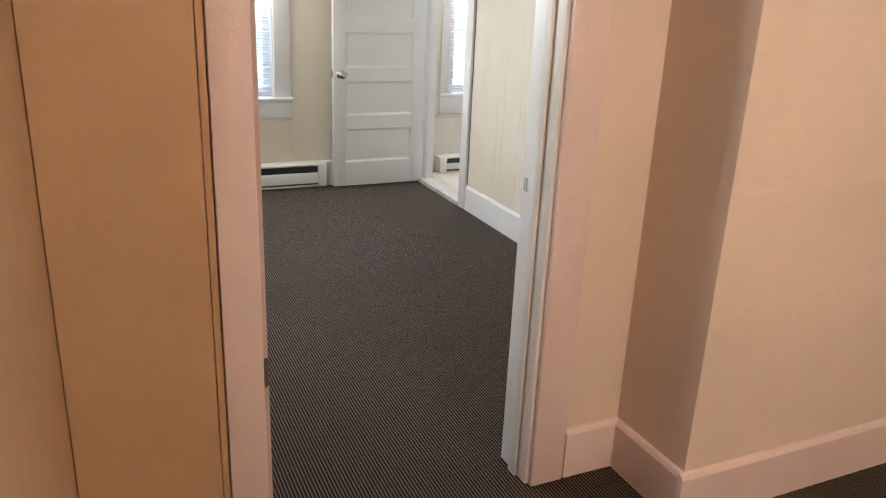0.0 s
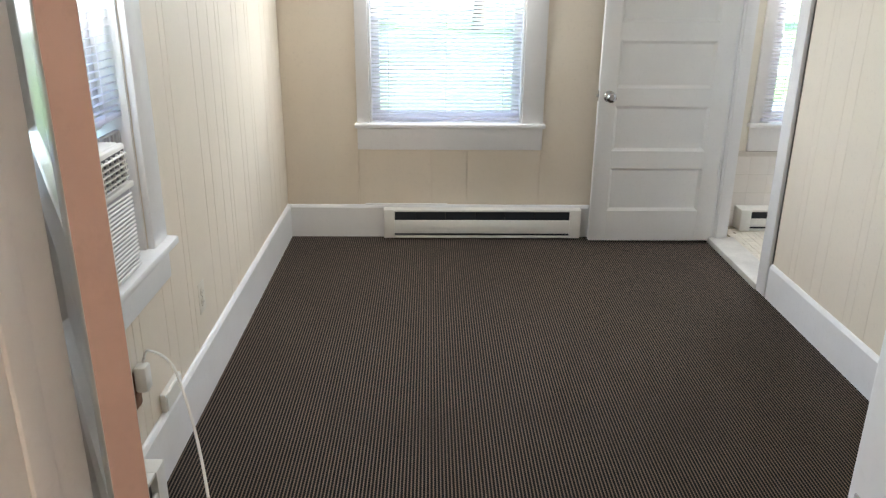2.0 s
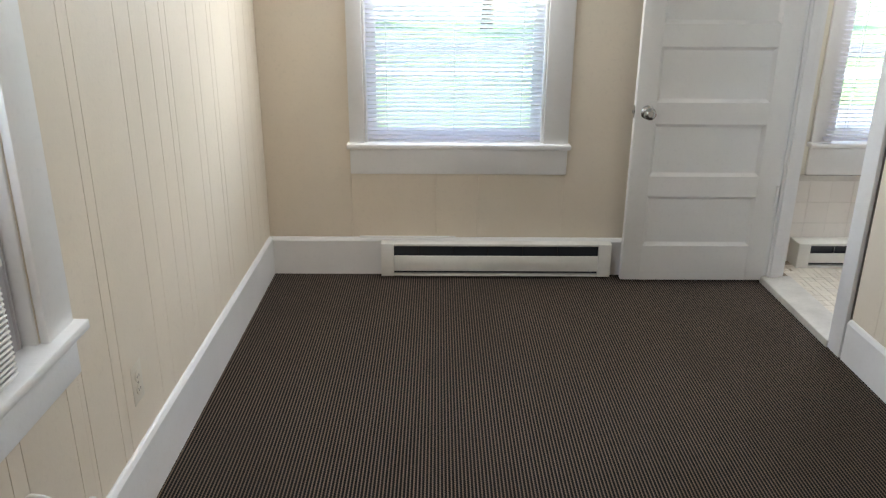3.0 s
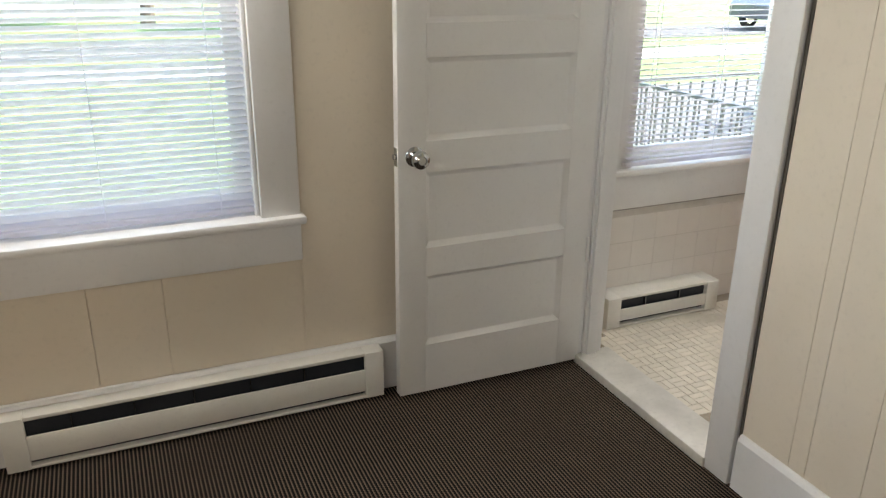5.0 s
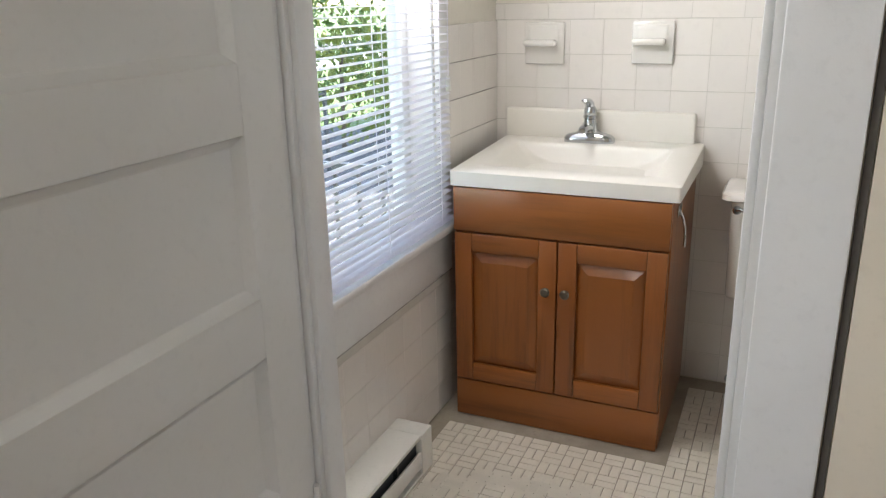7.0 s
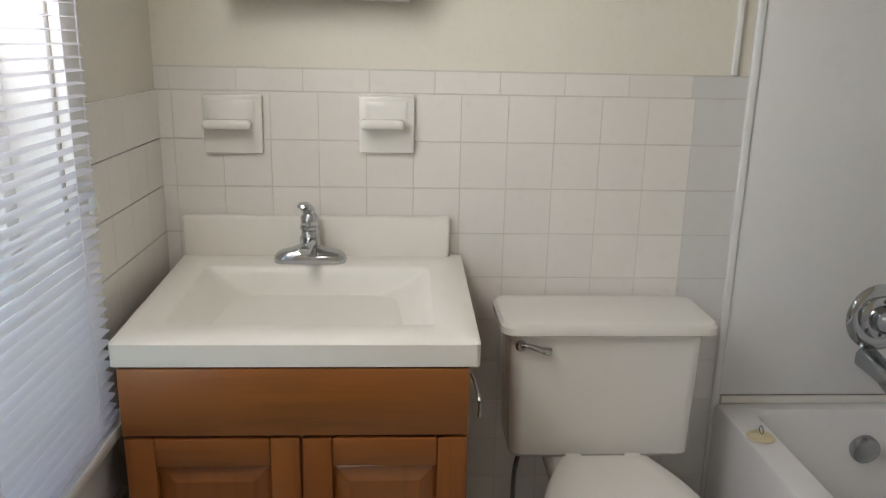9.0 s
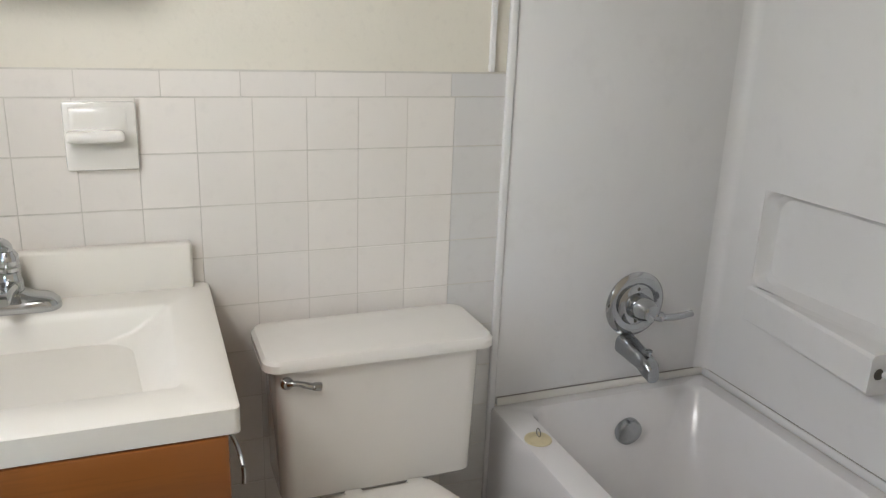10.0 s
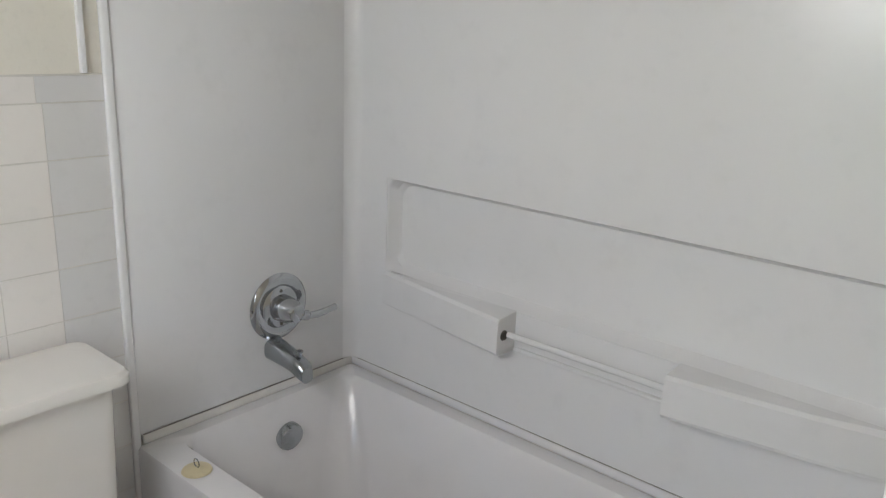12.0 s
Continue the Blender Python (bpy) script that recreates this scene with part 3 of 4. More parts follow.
# ---------------------------------------------------------------- baseboard heaters
def heater(name, axis, lo, hi, face, side, z0, z1, depth, label, slot=0.050):
    """Electric baseboard heater: back plate, two end caps, curved front cover, dark fin slot and hanger tabs."""
    h = thing(name, ((lo + hi) / 2, face, z0) if axis == "x" else (face, (lo + hi) / 2, z0), label, "heater", "baseboard heaters")
    def bar(n, p, q, d0, d1, u0, u1, m=HEATER, r=0.002, label2=""):
        return part(n, box(*((p, q, face + side * d0, face + side * d1) if axis == "x" else (face + side * d0, face + side * d1, p, q)), u0, u1, r), m, h, label2, smooth=True)
    e, hgt = 0.062, z1 - z0
    bar("end_cap", lo, lo + e, 0.0, depth, z0, z1)
    bar("end_cap", hi - e, hi, 0.0, depth, z0, z1)
    bar("top_cover", lo + e, hi - e, 0.0, depth - 0.004, z1 - 0.012, z1)
    bar("front_cover", lo + e, hi - e, depth - 0.012, depth - 0.002, z0 + 0.026, z1 - 0.012 - slot, r=0.004)
    bar("bottom_lip", lo + e, hi - e, 0.0, depth - 0.002, z0, z0 + 0.010)
    bar("fin_element", lo + e, hi - e, 0.004, depth - 0.020, z0 + 0.012, z1 - 0.016, FIN, 0, "dark heating fins behind the slot")
    k = lo + e + 0.12
    while k < hi - e - 0.05:
        bar("hanger_tab", k, k + 0.003, depth - 0.021, depth - 0.006, z1 - 0.06, z1 - 0.014, DULLCHROME, 0)
        k += 0.17
    return h


heater("baseboard_heater", "x", 0.556, 1.685, -0.0205, -1, 0.012, 0.180, 0.058, "white electric baseboard heater along the carpet")
STAND[0] = BATH
heater("baseboard_heater", "x", 2.583, 3.137, B_Y - 0.002, -1, BF + 0.003, 0.152, 0.112, "short scuffed white baseboard heater on the bathroom wall", 0.040)
STAND[0] = Vector()
heater("baseboard_heater", "y", -3.50, -2.46, 0.0205, 1, 0.012, 0.190, 0.060, "white electric baseboard heater behind the hall door")


# ---------------------------------------------------------------- air conditioner, outlets, cords
ac = thing("air_conditioner", (0.0, -2.53, 0.70), "off-white window air conditioner with a louvred grille resting on the sill", "air conditioner")
AC0, AC1, AX = -2.775, -2.305, 0.032
part("body", box(-0.42, AX - 0.02, AC0, AC1, 0.705, 1.050, 0.006), ACBODY, ac, smooth=True)
fr = part("front_panel", box(AX - 0.022, AX - 0.004, AC0, AC1, 0.705, 1.050, 0.008), ACBODY, ac, smooth=True)
part("vent_recess", box(AX - 0.006, AX - 0.002, AC0 + 0.018, AC1 - 0.018, 0.955, 1.036), ACDARK, fr, "dark air outlet")
for k in range(5):
    z = 0.966 + k * 0.0148
    part("louvre", box(AX - 0.003, AX + 0.006, AC0 + 0.02, AC1 - 0.02, z, z + 0.0035), ACBODY, fr)
for k in range(13):
    y = AC0 + 0.045 + k * 0.032
    part("vane", box(AX - 0.003, AX + 0.004, y, y + 0.0025, 0.957, 1.034), ACBODY, fr)
part("grille_recess", box(AX - 0.006, AX - 0.0025, AC0 + 0.014, AC1 - 0.014, 0.718, 0.930), PANELGREY, fr)
for k in range(19):
    z = 0.722 + k * 0.0109
    pts = [(AX + 0.002, AC0 + 0.016 + (AC1 - AC0 - 0.032) * i / 12, z + 0.0045 * math.sin(math.pi * i / 12)) for i in range(13)]
    part("grille_bar", tube(pts, 0.0036, 5), ACBODY, fr)
part("trim_strip", box(AX - 0.005, AX + 0.007, AC0, AC1, 0.934, 0.949, 0.003), ACBODY, fr, smooth=True)
for y0, y1 in ((-2.978, AC0 - 0.002), (AC1 + 0.002, -2.18)):
    side = thing("filler_panel", (-0.03, (y0 + y1) / 2, 0.70), "grey accordion filler panel beside the air conditioner", "panel", "air conditioner filler panels")
    part("frame", box(-0.045, -0.03, y0, y1, 0.702, 1.058, 0.003), PANELGREY, side)
    n = max(3, int((y1 - y0) / 0.022))
    for k in range(n):
        yy = y0 + (k + 0.5) * (y1 - y0) / n
        part("pleat", tube([(-0.03, yy, 0.706), (-0.03, yy, 1.054)], 0.005, 6), PANELGREY, side, smooth=True)


def wall_plate(name, y, z, m, label):
    p = thing(name, (0.0, y, z), label, "outlet", "wall outlets")
    part("plate", box(0.0, 0.006, y - 0.036, y + 0.036, z - 0.058, z + 0.058, 0.003), m, p, smooth=True)
    for dz in (-0.02, 0.02):
        part("socket", lathe([(0, 0), (0.0165, 0), (0.0165, 0.003), (0.014, 0.004), (0, 0.004)], pose(0.005, y, z + dz, 0, 90), 20), m, p, smooth=True)
        for dy in (-0.006, 0.006):
            part("slot", box(0.0085, 0.0094, y + dy - 0.001, y + dy + 0.001, z + dz - 0.004, z + dz + 0.004), ACDARK, p)
    part("screw", lathe([(0, 0), (0.003, 0), (0.002, 0.0015), (0, 0.0015)], pose(0.006, y, z, 0, 90), 10), DULLCHROME, p)
    return p


wall_plate("wall_outlet", -1.74, 0.368, ALMOND, "almond plastic wall outlet on the panelled wall")
wall_plate("wall_outlet", -2.40, 0.372, COVERBROWN, "brown wall outlet with a plug in it")
plug = thing("plug_and_cord", (0.0, -2.38, 0.40), "bulky white plug with a cord sagging to the carpet", "power cord")
part("plug", box(0.0095, 0.046, -2.418, -2.372, 0.372, 0.450, 0.009), WHITEPL, plug, smooth=True)
part("cord", tube(curve_points([(0.028, -2.385, 0.448), (0.045, -2.375, 0.482), (0.10, -2.355, 0.42), (0.155, -2.40, 0.24), (0.195, -2.47, 0.06), (0.205, -2.52, 0.006), (0.19, -2.62, 0.005), (0.14, -2.70, 0.005)]), 0.0042, 8), WHITEPL, plug, smooth=True)
jack = thing("cable_junction_box", (0.004, -2.16, 0.199), "small white cable junction box above the baseboard", "junction box")
part("box", box(0.0045, 0.022, -2.24, -2.09, 0.199, 0.262, 0.004), WHITEPL, jack, smooth=True)
part("lid", box(0.022, 0.026, -2.235, -2.095, 0.203, 0.258, 0.002), WHITEPL, jack)

lampobj = thing("ceiling_light", (1.5, -6.3, H), "warm frosted globe ceiling light in the hall", "ceiling light")
part("canopy", lathe([(0, 0), (0.09, 0), (0.085, -0.02), (0.03, -0.035), (0, -0.035)], pose(1.5, -6.3, H), 24), BRASS, lampobj, smooth=True)
part("globe", lathe([(0.03, -0.03), (0.08, -0.05), (0.11, -0.10), (0.10, -0.15), (0.05, -0.19), (0, -0.2)], pose(1.5, -6.3, H), 24), GLOBE, lampobj, "glowing frosted glass globe", smooth=True)

STAND[0] = BATH
# ---------------------------------------------------------------- vanity
V0, V1, VX = -0.605, 0.030, 3.455      # cabinet ends and its front face
van = thing("vanity_cabinet", (3.70, -0.29, BF), "honey oak bathroom vanity cabinet with two raised-panel doors", "cabinet")
part("body", box(VX + 0.002, T_X - 0.012, V0, V1, BF, 0.775, 0.002), OAK_V, van)
part("drawer_front", box(VX - 0.016, VX, V0 + 0.002, V1 - 0.002, 0.640, 0.772, 0.003), OAK_H, van, smooth=True)
part("base_rail", box(VX - 0.012, VX, V0 + 0.002, V1 - 0.002, BF, 0.145, 0.003), OAK_H, van, smooth=True)
for y0, y1 in ((-0.292, V1 - 0.004), (V0 + 0.004, -0.296)):
    door = part("cabinet_door", box(VX - 0.017, VX, y0, y0 + 0.055, 0.150, 0.634, 0.004), OAK_V, van, smooth=True)
    part("stile", box(VX - 0.017, VX, y1 - 0.055, y1, 0.150, 0.634, 0.004), OAK_V, door, smooth=True)
    part("rail", box(VX - 0.017, VX, y0 + 0.055, y1 - 0.055, 0.150, 0.207, 0.004), OAK_H, door, smooth=True)
    part("rail", box(VX - 0.017, VX, y0 + 0.055, y1 - 0.055, 0.577, 0.634, 0.004), OAK_H, door, smooth=True)
    a, c2, u0, u1 = y0 + 0.055, y1 - 0.055, 0.207, 0.577
    raised = loft([[(VX - 0.002, a, u0), (VX - 0.002, c2, u0), (VX - 0.002, c2, u1), (VX - 0.002, a, u1)],
                   [(VX - 0.006, a + 0.008, u0 + 0.008), (VX - 0.006, c2 - 0.008, u0 + 0.008), (VX - 0.006, c2 - 0.008, u1 - 0.008), (VX - 0.006, a + 0.008, u1 - 0.008)],
                   [(VX - 0.015, a + 0.032, u0 + 0.032), (VX - 0.015, c2 - 0.032, u0 + 0.032), (VX - 0.015, c2 - 0.032, u1 - 0.032), (VX - 0.015, a + 0.032, u1 - 0.032)]])
    part("raised_panel", raised, OAK_V, door)
    yk = y0 + 0.027 if y0 > -0.3 else y1 - 0.027
    part("cabinet_knob", lathe([(0.005, 0), (0.005, 0.012), (0.013, 0.016), (0.0145, 0.022), (0.011, 0.027), (0, 0.029)], pose(VX - 0.017, yk, 0.485, 0, -90), 18), PEWTER, door, "aged pewter knob", smooth=True)

top = thing("bathroom_sink", (3.70, -0.29, 0.775), "white cultured marble vanity top with moulded basin and backsplash", "sink")
TX0, TY0, TY1, TZ = 3.44, -0.622, 0.040, 0.818
BXC, BYC, DX = 3.697, -0.285, 3.790    # middle of the basin, and its drain
MX, MY, HX, HY = (TX0 + T_X - 0.002) / 2, (TY0 + TY1) / 2, (T_X - 0.002 - TX0) / 2, (TY1 - TY0) / 2


def deck(ring):
    """The top rises a little from the front edge to the faucet deck."""
    return [(x, y, z + 0.024 * max(0.0, (x - TX0) / (T_X - TX0))) for x, y, z in ring]


def basin_ring(hx, hy, r, z, cx=BXC, cy=BYC):
    return rounded(cx, cy, hx, hy, r, z, 6)


bowl = [deck(rounded(MX, MY, HX - 0.006, HY - 0.006, 0.012, TZ + 0.004))] + [deck(basin_ring(*v)) for v in (
    (0.173, 0.258, 0.014, TZ + 0.003), (0.168, 0.253, 0.015, TZ - 0.001), (0.162, 0.244, 0.020, TZ - 0.014), (0.148, 0.212, 0.035, TZ - 0.042, 3.705), (0.124, 0.168, 0.075, TZ - 0.068, 3.722), (0.09, 0.115, 0.08, TZ - 0.084, 3.75), (0.052, 0.06, 0.05, TZ - 0.091, 3.775), (0.024, 0.024, 0.023, TZ - 0.095, DX))]
part("basin_slab", loft([rounded(MX, MY, HX, HY, 0.010, 0.776), deck(rounded(MX, MY, HX, HY, 0.010, TZ))] + bowl), CULT, top, smooth=True)
part("backsplash", box(T_X - 0.032, T_X - 0.003, TY0 + 0.030, TY1 - 0.002, TZ + 0.016, 0.940, 0.008, seg=3), CULT, top, smooth=True)
part("drain", lathe([(0, 0.001), (0.014, 0.001), (0.021, 0.003), (0.023, 0.0), (0.023, -0.004)], pose(DX, BYC, TZ - 0.0765), 24), DULLCHROME, top, "chrome basin drain", smooth=True)
part("drain_hole", lathe([(0, 0.0023), (0.0165, 0.0022), (0.0165, 0)], pose(DX, BYC, TZ - 0.075), 18), DIRTY, top)

FX, FY, FZ = 3.903, -0.264, TZ + 0.0235
fau = thing("basin_faucet", (FX, FY, FZ), "chrome single-lever basin faucet", "faucet")
part("base_plate", loft([rounded(FX, FY, 0.029, 0.083, 0.027, FZ), rounded(FX, FY, 0.030, 0.084, 0.028, FZ + 0.004), rounded(FX, FY, 0.029, 0.082, 0.027, FZ + 0.016), rounded(FX, FY, 0.026, 0.072, 0.024, FZ + 0.025), rounded(FX, FY, 0.024, 0.046, 0.022, FZ + 0.031), rounded(FX, FY, 0.022, 0.028, 0.020, FZ + 0.040)]), CHROME, fau, smooth=True)
part("spout", loft([[(FX - d, p[0], p[1]) for p in rounded(FY, FZ + u, hy2, hz2, hz2 * 0.8, 0)] for d, u, hy2, hz2 in ((0.005, 0.046, 0.018, 0.014), (0.04, 0.052, 0.0165, 0.012), (0.070, 0.055, 0.015, 0.0105), (0.096, 0.052, 0.0135, 0.010), (0.102, 0.050, 0.010, 0.007))]), CHROME, fau, smooth=True)
col = part("column", lathe([(0.026, 0.034), (0.024, 0.046), (0.024, 0.058), (0.0205, 0.062), (0.0195, 0.076), (0.0225, 0.079), (0.0225, 0.086), (0.0195, 0.089), (0.021, 0.094), (0.0205, 0.106), (0.015, 0.116), (0, 0.119)], pose(FX, FY, FZ), 24), CHROME, fau, smooth=True)
part("lever", loft([rounded(FX, FY, 0.014, 0.015, 0.012, FZ + 0.104), rounded(FX - 0.001, FY + 0.001, 0.013, 0.014, 0.012, FZ + 0.116), rounded(FX - 0.006, FY + 0.004, 0.017, 0.016, 0.013, FZ + 0.127), rounded(FX - 0.014, FY + 0.009, 0.024, 0.016, 0.013, FZ + 0.135), rounded(FX - 0.017, FY + 0.011, 0.018, 0.012, 0.010, FZ + 0.141)]), CHROME, col, smooth=True)

paper = thing("paper_holder", (3.60, V0 - 0.03, 0.66), "chrome toilet paper holder on the side of the vanity", "paper holder")
part("plate", box(3.53, 3.60, V0 - 0.004, V0, 0.712, 0.742, 0.002), CHROME, paper, smooth=True)
part("arm", tube(curve_points([(3.555, V0 - 0.003, 0.727), (3.54, V0 - 0.018, 0.70), (3.52, V0 - 0.026, 0.665), (3.52, V0 - 0.026, 0.635)]), 0.0038, 8), DULLCHROME, paper, smooth=True)

# ---------------------------------------------------------------- tile fixtures and cabinet
def soap_dish(name, y0, y1, z0, z1, label):
    d = thing(name, (T_X, (y0 + y1) / 2, z0), label, "soap dish")
    part("plate", box(T_X - 0.014, T_X, y0, y1, z0, z1, 0.005), PORC, d, smooth=True)
    part("ledge", box(T_X - 0.052, T_X - 0.012, y0 + 0.022, y1 - 0.004, z0 + 0.058, z0 + 0.080, 0.0095, seg=4), PORC, d, smooth=True)
    back = [[(T_X - 0.0135 - out, yy, zz) for yy, zz in ((y0 + 0.016 + i, z0 + 0.076), (y1 - 0.010 - i, z0 + 0.076), (y1 - 0.010 - i, z1 - 0.010 - i), (y0 + 0.016 + i, z1 - 0.010 - i))] for i, out in ((0.0, 0.0), (0.003, 0.003), (0.012, 0.0055), (0.03, 0.0065))]
    part("grip_back", loft(back), PORC, d, smooth=True)
    return d


soap_dish("soap_dish", -0.155, -0.020, 1.085, 1.220, "white ceramic tumbler holder set in the tiles")
soap_dish("soap_dish", -0.505, -0.376, 1.090, 1.221, "white ceramic soap dish set in the tiles")
med = thing("medicine_cabinet", (T_X, -0.315, 1.405), "white framed mirror cabinet above the basin", "cabinet")
part("body", box(T_X - 0.10, T_X - 0.0005, -0.492, -0.085, 1.43, 2.0, 0.003), TRIM, med)
part("mirror", box(T_X - 0.106, T_X - 0.1005, -0.488, -0.089, 1.435, 1.995, 0.001), CHROME, med, "mirror door")
tagged(part("trim_strip", box(T_X - 0.004, T_X + 0.008, -1.262, -1.250, 1.283, H - 0.01, 0.002), TRIM), "narrow white trim strip beside the surround", "trim", kind="structure")

# ---------------------------------------------------------------- toilet
toi = thing("toilet", (3.58, -0.945, BF), "white two-piece toilet with the seat lid closed", "toilet")
TYC = -0.950
part("tank", loft([rounded(3.862, TYC, 0.085, 0.212, 0.03, 0.398), rounded(3.860, TYC, 0.094, 0.217, 0.032, 0.410), rounded(3.857, TYC, 0.098, 0.222, 0.030, 0.712)]), PORC, toi, smooth=True)
part("tank_lid", loft([rounded(3.853, TYC, 0.104, 0.238, 0.03, 0.713), rounded(3.850, TYC, 0.110, 0.249, 0.034, 0.718), rounded(3.850, TYC, 0.110, 0.249, 0.034, 0.734), rounded(3.850, TYC, 0.104, 0.242, 0.03, 0.742), rounded(3.850, TYC, 0.088, 0.225, 0.03, 0.744)]), PORC, toi, smooth=True)
lev = part("flush_lever", lathe([(0, 0), (0.013, 0), (0.013, 0.006), (0.008, 0.012), (0, 0.012)], pose(3.760, TYC + 0.203, 0.688, 0, -90), 18), CHROME, toi, "chrome flush lever", smooth=True)
part("handle", tube(curve_points([(3.748, TYC + 0.203, 0.690), (3.742, TYC + 0.188, 0.693), (3.740, TYC + 0.158, 0.684), (3.741, TYC + 0.138, 0.680)]), [0.006] * 12 + [0.007] * 6 + [0.009] * 7, 10), CHROME, lev, smooth=True)


def egg(back, tip, half, z, n=40, yc=TYC, square=0.0):
    """A toilet-seat outline from the hinge at x = back to the tip at x = tip."""
    mid, out = back - 0.40 * (back - tip), []
    for k in range(n):
        a = 2 * math.pi * k / n
        c2, s2 = math.cos(a), math.sin(a)
        if c2 < 0:
            x = mid + (mid - tip) * c2
            y = half * s2
        else:
            x = mid + (back - mid) * min(1.0, c2 * 1.12)
            w = (x - mid) / (back - mid)
            y = math.copysign(half * (1 - 0.40 * w ** 1.5), s2) * (min(1.0, abs(s2) / 0.45) if c2 > 0.893 else 1.0)
        out.append((x, yc + 0.94 * y, z))
    return out


part("bowl", loft([egg(3.74, 3.36, 0.115, BF), egg(3.74, 3.36, 0.112, BF + 0.03), egg(3.72, 3.42, 0.10, 0.13), egg(3.72, 3.36, 0.115, 0.22), egg(3.735, 3.265, 0.165, 0.31), egg(3.745, 3.225, 0.184, 0.365), egg(3.745, 3.222, 0.186, 0.385), egg(3.74, 3.235, 0.17, 0.389)]), PORC, toi, smooth=True)
part("tank_shelf", box(3.70, 3.93, TYC - 0.12, TYC + 0.12, 0.33, 0.397, 0.02, seg=3), PORC, toi, smooth=True)
part("seat", loft([egg(3.735, 3.225, 0.183, 0.390), egg(3.737, 3.221, 0.187, 0.394), egg(3.737, 3.221, 0.187, 0.404), egg(3.735, 3.226, 0.182, 0.408)]), SEAT, toi, smooth=True)
part("seat_lid", loft([egg(3.732, 3.232, 0.177, 0.409), egg(3.733, 3.228, 0.181, 0.413), egg(3.733, 3.229, 0.180, 0.422), egg(3.728, 3.240, 0.170, 0.428), egg(3.70, 3.30, 0.125, 0.431)]), SEAT, toi, smooth=True)
for dy in (-0.07, 0.07):
    part("seat_hinge", box(3.722, 3.752, TYC + dy - 0.02, TYC + dy + 0.02, 0.392, 0.424, 0.006), SEAT, toi, smooth=True)
    part("floor_bolt_cap", lathe([(0, 0.016), (0.008, 0.014), (0.013, 0.004), (0.013, 0)], pose(3.60, TYC + dy * 1.75, BF + 0.028), 14), PORC, toi, smooth=True)
sup = thing("water_supply", (3.92, -0.735, 0.08), "old grey water supply hose and shut-off valve behind the toilet", "water valve")
part("hose", tube(curve_points([(3.84, -0.775, 0.40), (3.875, -0.765, 0.30), (3.90, -0.768, 0.18), (3.905, -0.770, 0.125)]), 0.006, 8), DULLCHROME, sup, smooth=True)
part("valve", lathe([(0, -0.02), (0.011, -0.02), (0.011, 0.03), (0.008, 0.034), (0, 0.034)], pose(3.905, -0.770, 0.095), 14), DULLCHROME, sup, smooth=True)
part("pipe", tube([(3.905, -0.770, 0.085), (3.969, -0.770, 0.085)], 0.008, 10), DULLCHROME, sup, smooth=True)
part("valve_handle", lathe([(0, 0), (0.017, 0.002), (0.017, 0.008), (0, 0.010)], pose(3.875, -0.770, 0.085, 0, -90), 10), DULLCHROME, sup, smooth=True)

# ---------------------------------------------------------------- bathtub and surround
TUB0, TUB1, TF, TB, RIM = E_X + 0.028, T_X - 0.004, -1.300, -1.968, 0.445
tub = thing("bathtub", ((TUB0 + TUB1) / 2, -1.63, BF), "white alcove bathtub with a flat apron", "bathtub")
cx, cy, hx, hy = (TUB0 + TUB1) / 2, (TF + TB) / 2, (TUB1 - TUB0) / 2, (TF - TB) / 2
wells = [rounded(cx, cy, hx, hy, 0.012, BF), rounded(cx, cy, hx, hy, 0.012, RIM - 0.012), rounded(cx, cy, hx - 0.004, hy - 0.004, 0.012, RIM - 0.003), rounded(cx, cy, hx - 0.012, hy - 0.012, 0.014, RIM),
         rounded(cx - 0.003, cy - 0.014, hx - 0.040, hy - 0.066, 0.05, RIM - 0.001), rounded(cx - 0.003, cy - 0.014, hx - 0.050, hy - 0.074, 0.055, RIM - 0.012), rounded(cx - 0.01, cy - 0.012, hx - 0.085, hy - 0.100, 0.11, 0.20), rounded(cx - 0.01, cy - 0.012, hx - 0.12, hy - 0.125, 0.12, 0.115), rounded(cx - 0.01, cy - 0.012, hx - 0.22, hy - 0.2, 0.10, 0.09)]
part("tub_shell", loft(wells), TUBM, tub, smooth=True)
part("base_moulding", box(TUB0, TUB1, TF, TF + 0.014, BF, BF + 0.03, 0.005), TRIM, tub, smooth=True)
part("overflow_plate", lathe([(0, 0.016), (0.024, 0.015), (0.035, 0.010), (0.038, 0.002), (0.038, -0.012)], pose(T_X - 0.083, -1.680, 0.346, 0, -97), 28), DULLCHROME, tub, "round chrome overflow plate", smooth=True)

sur = thing("tub_surround", (T_X, -1.63, RIM), "white moulded acrylic tub surround with shelf ledges and towel bar", "tub surround", kind="structure")
BK0 = -1.968
FW = T_X - 0.006                                        # face of the faucet-end panel
part("end_panel", box(FW, T_X + 0.006, -1.975, -1.312, RIM + 0.022, 2.10, 0.002), ACRYL, sur, smooth=True)
part("edge_flange", box(T_X - 0.011, T_X + 0.004, -1.3115, -1.292, BF + 0.002, 2.10, 0.005, seg=3), ACRYL, sur, smooth=True)
part("tub_flange", box(TUB0, FW - 0.002, BK0 - 0.012, BK0 + 0.003, RIM - 0.004, RIM + 0.0192, 0.003), TUBM, sur, smooth=True)
part("tub_flange", box(FW - 0.002, T_X + 0.006, -1.975, -1.318, RIM - 0.004, RIM + 0.019, 0.003), PORC, sur, smooth=True)
BK = -1.968                                             # face of the long back panel
R0, R1, RZ0, RZ1, D = 2.57, 3.832, 0.757, 1.012, 0.042
frame_pts = bmesh.new()
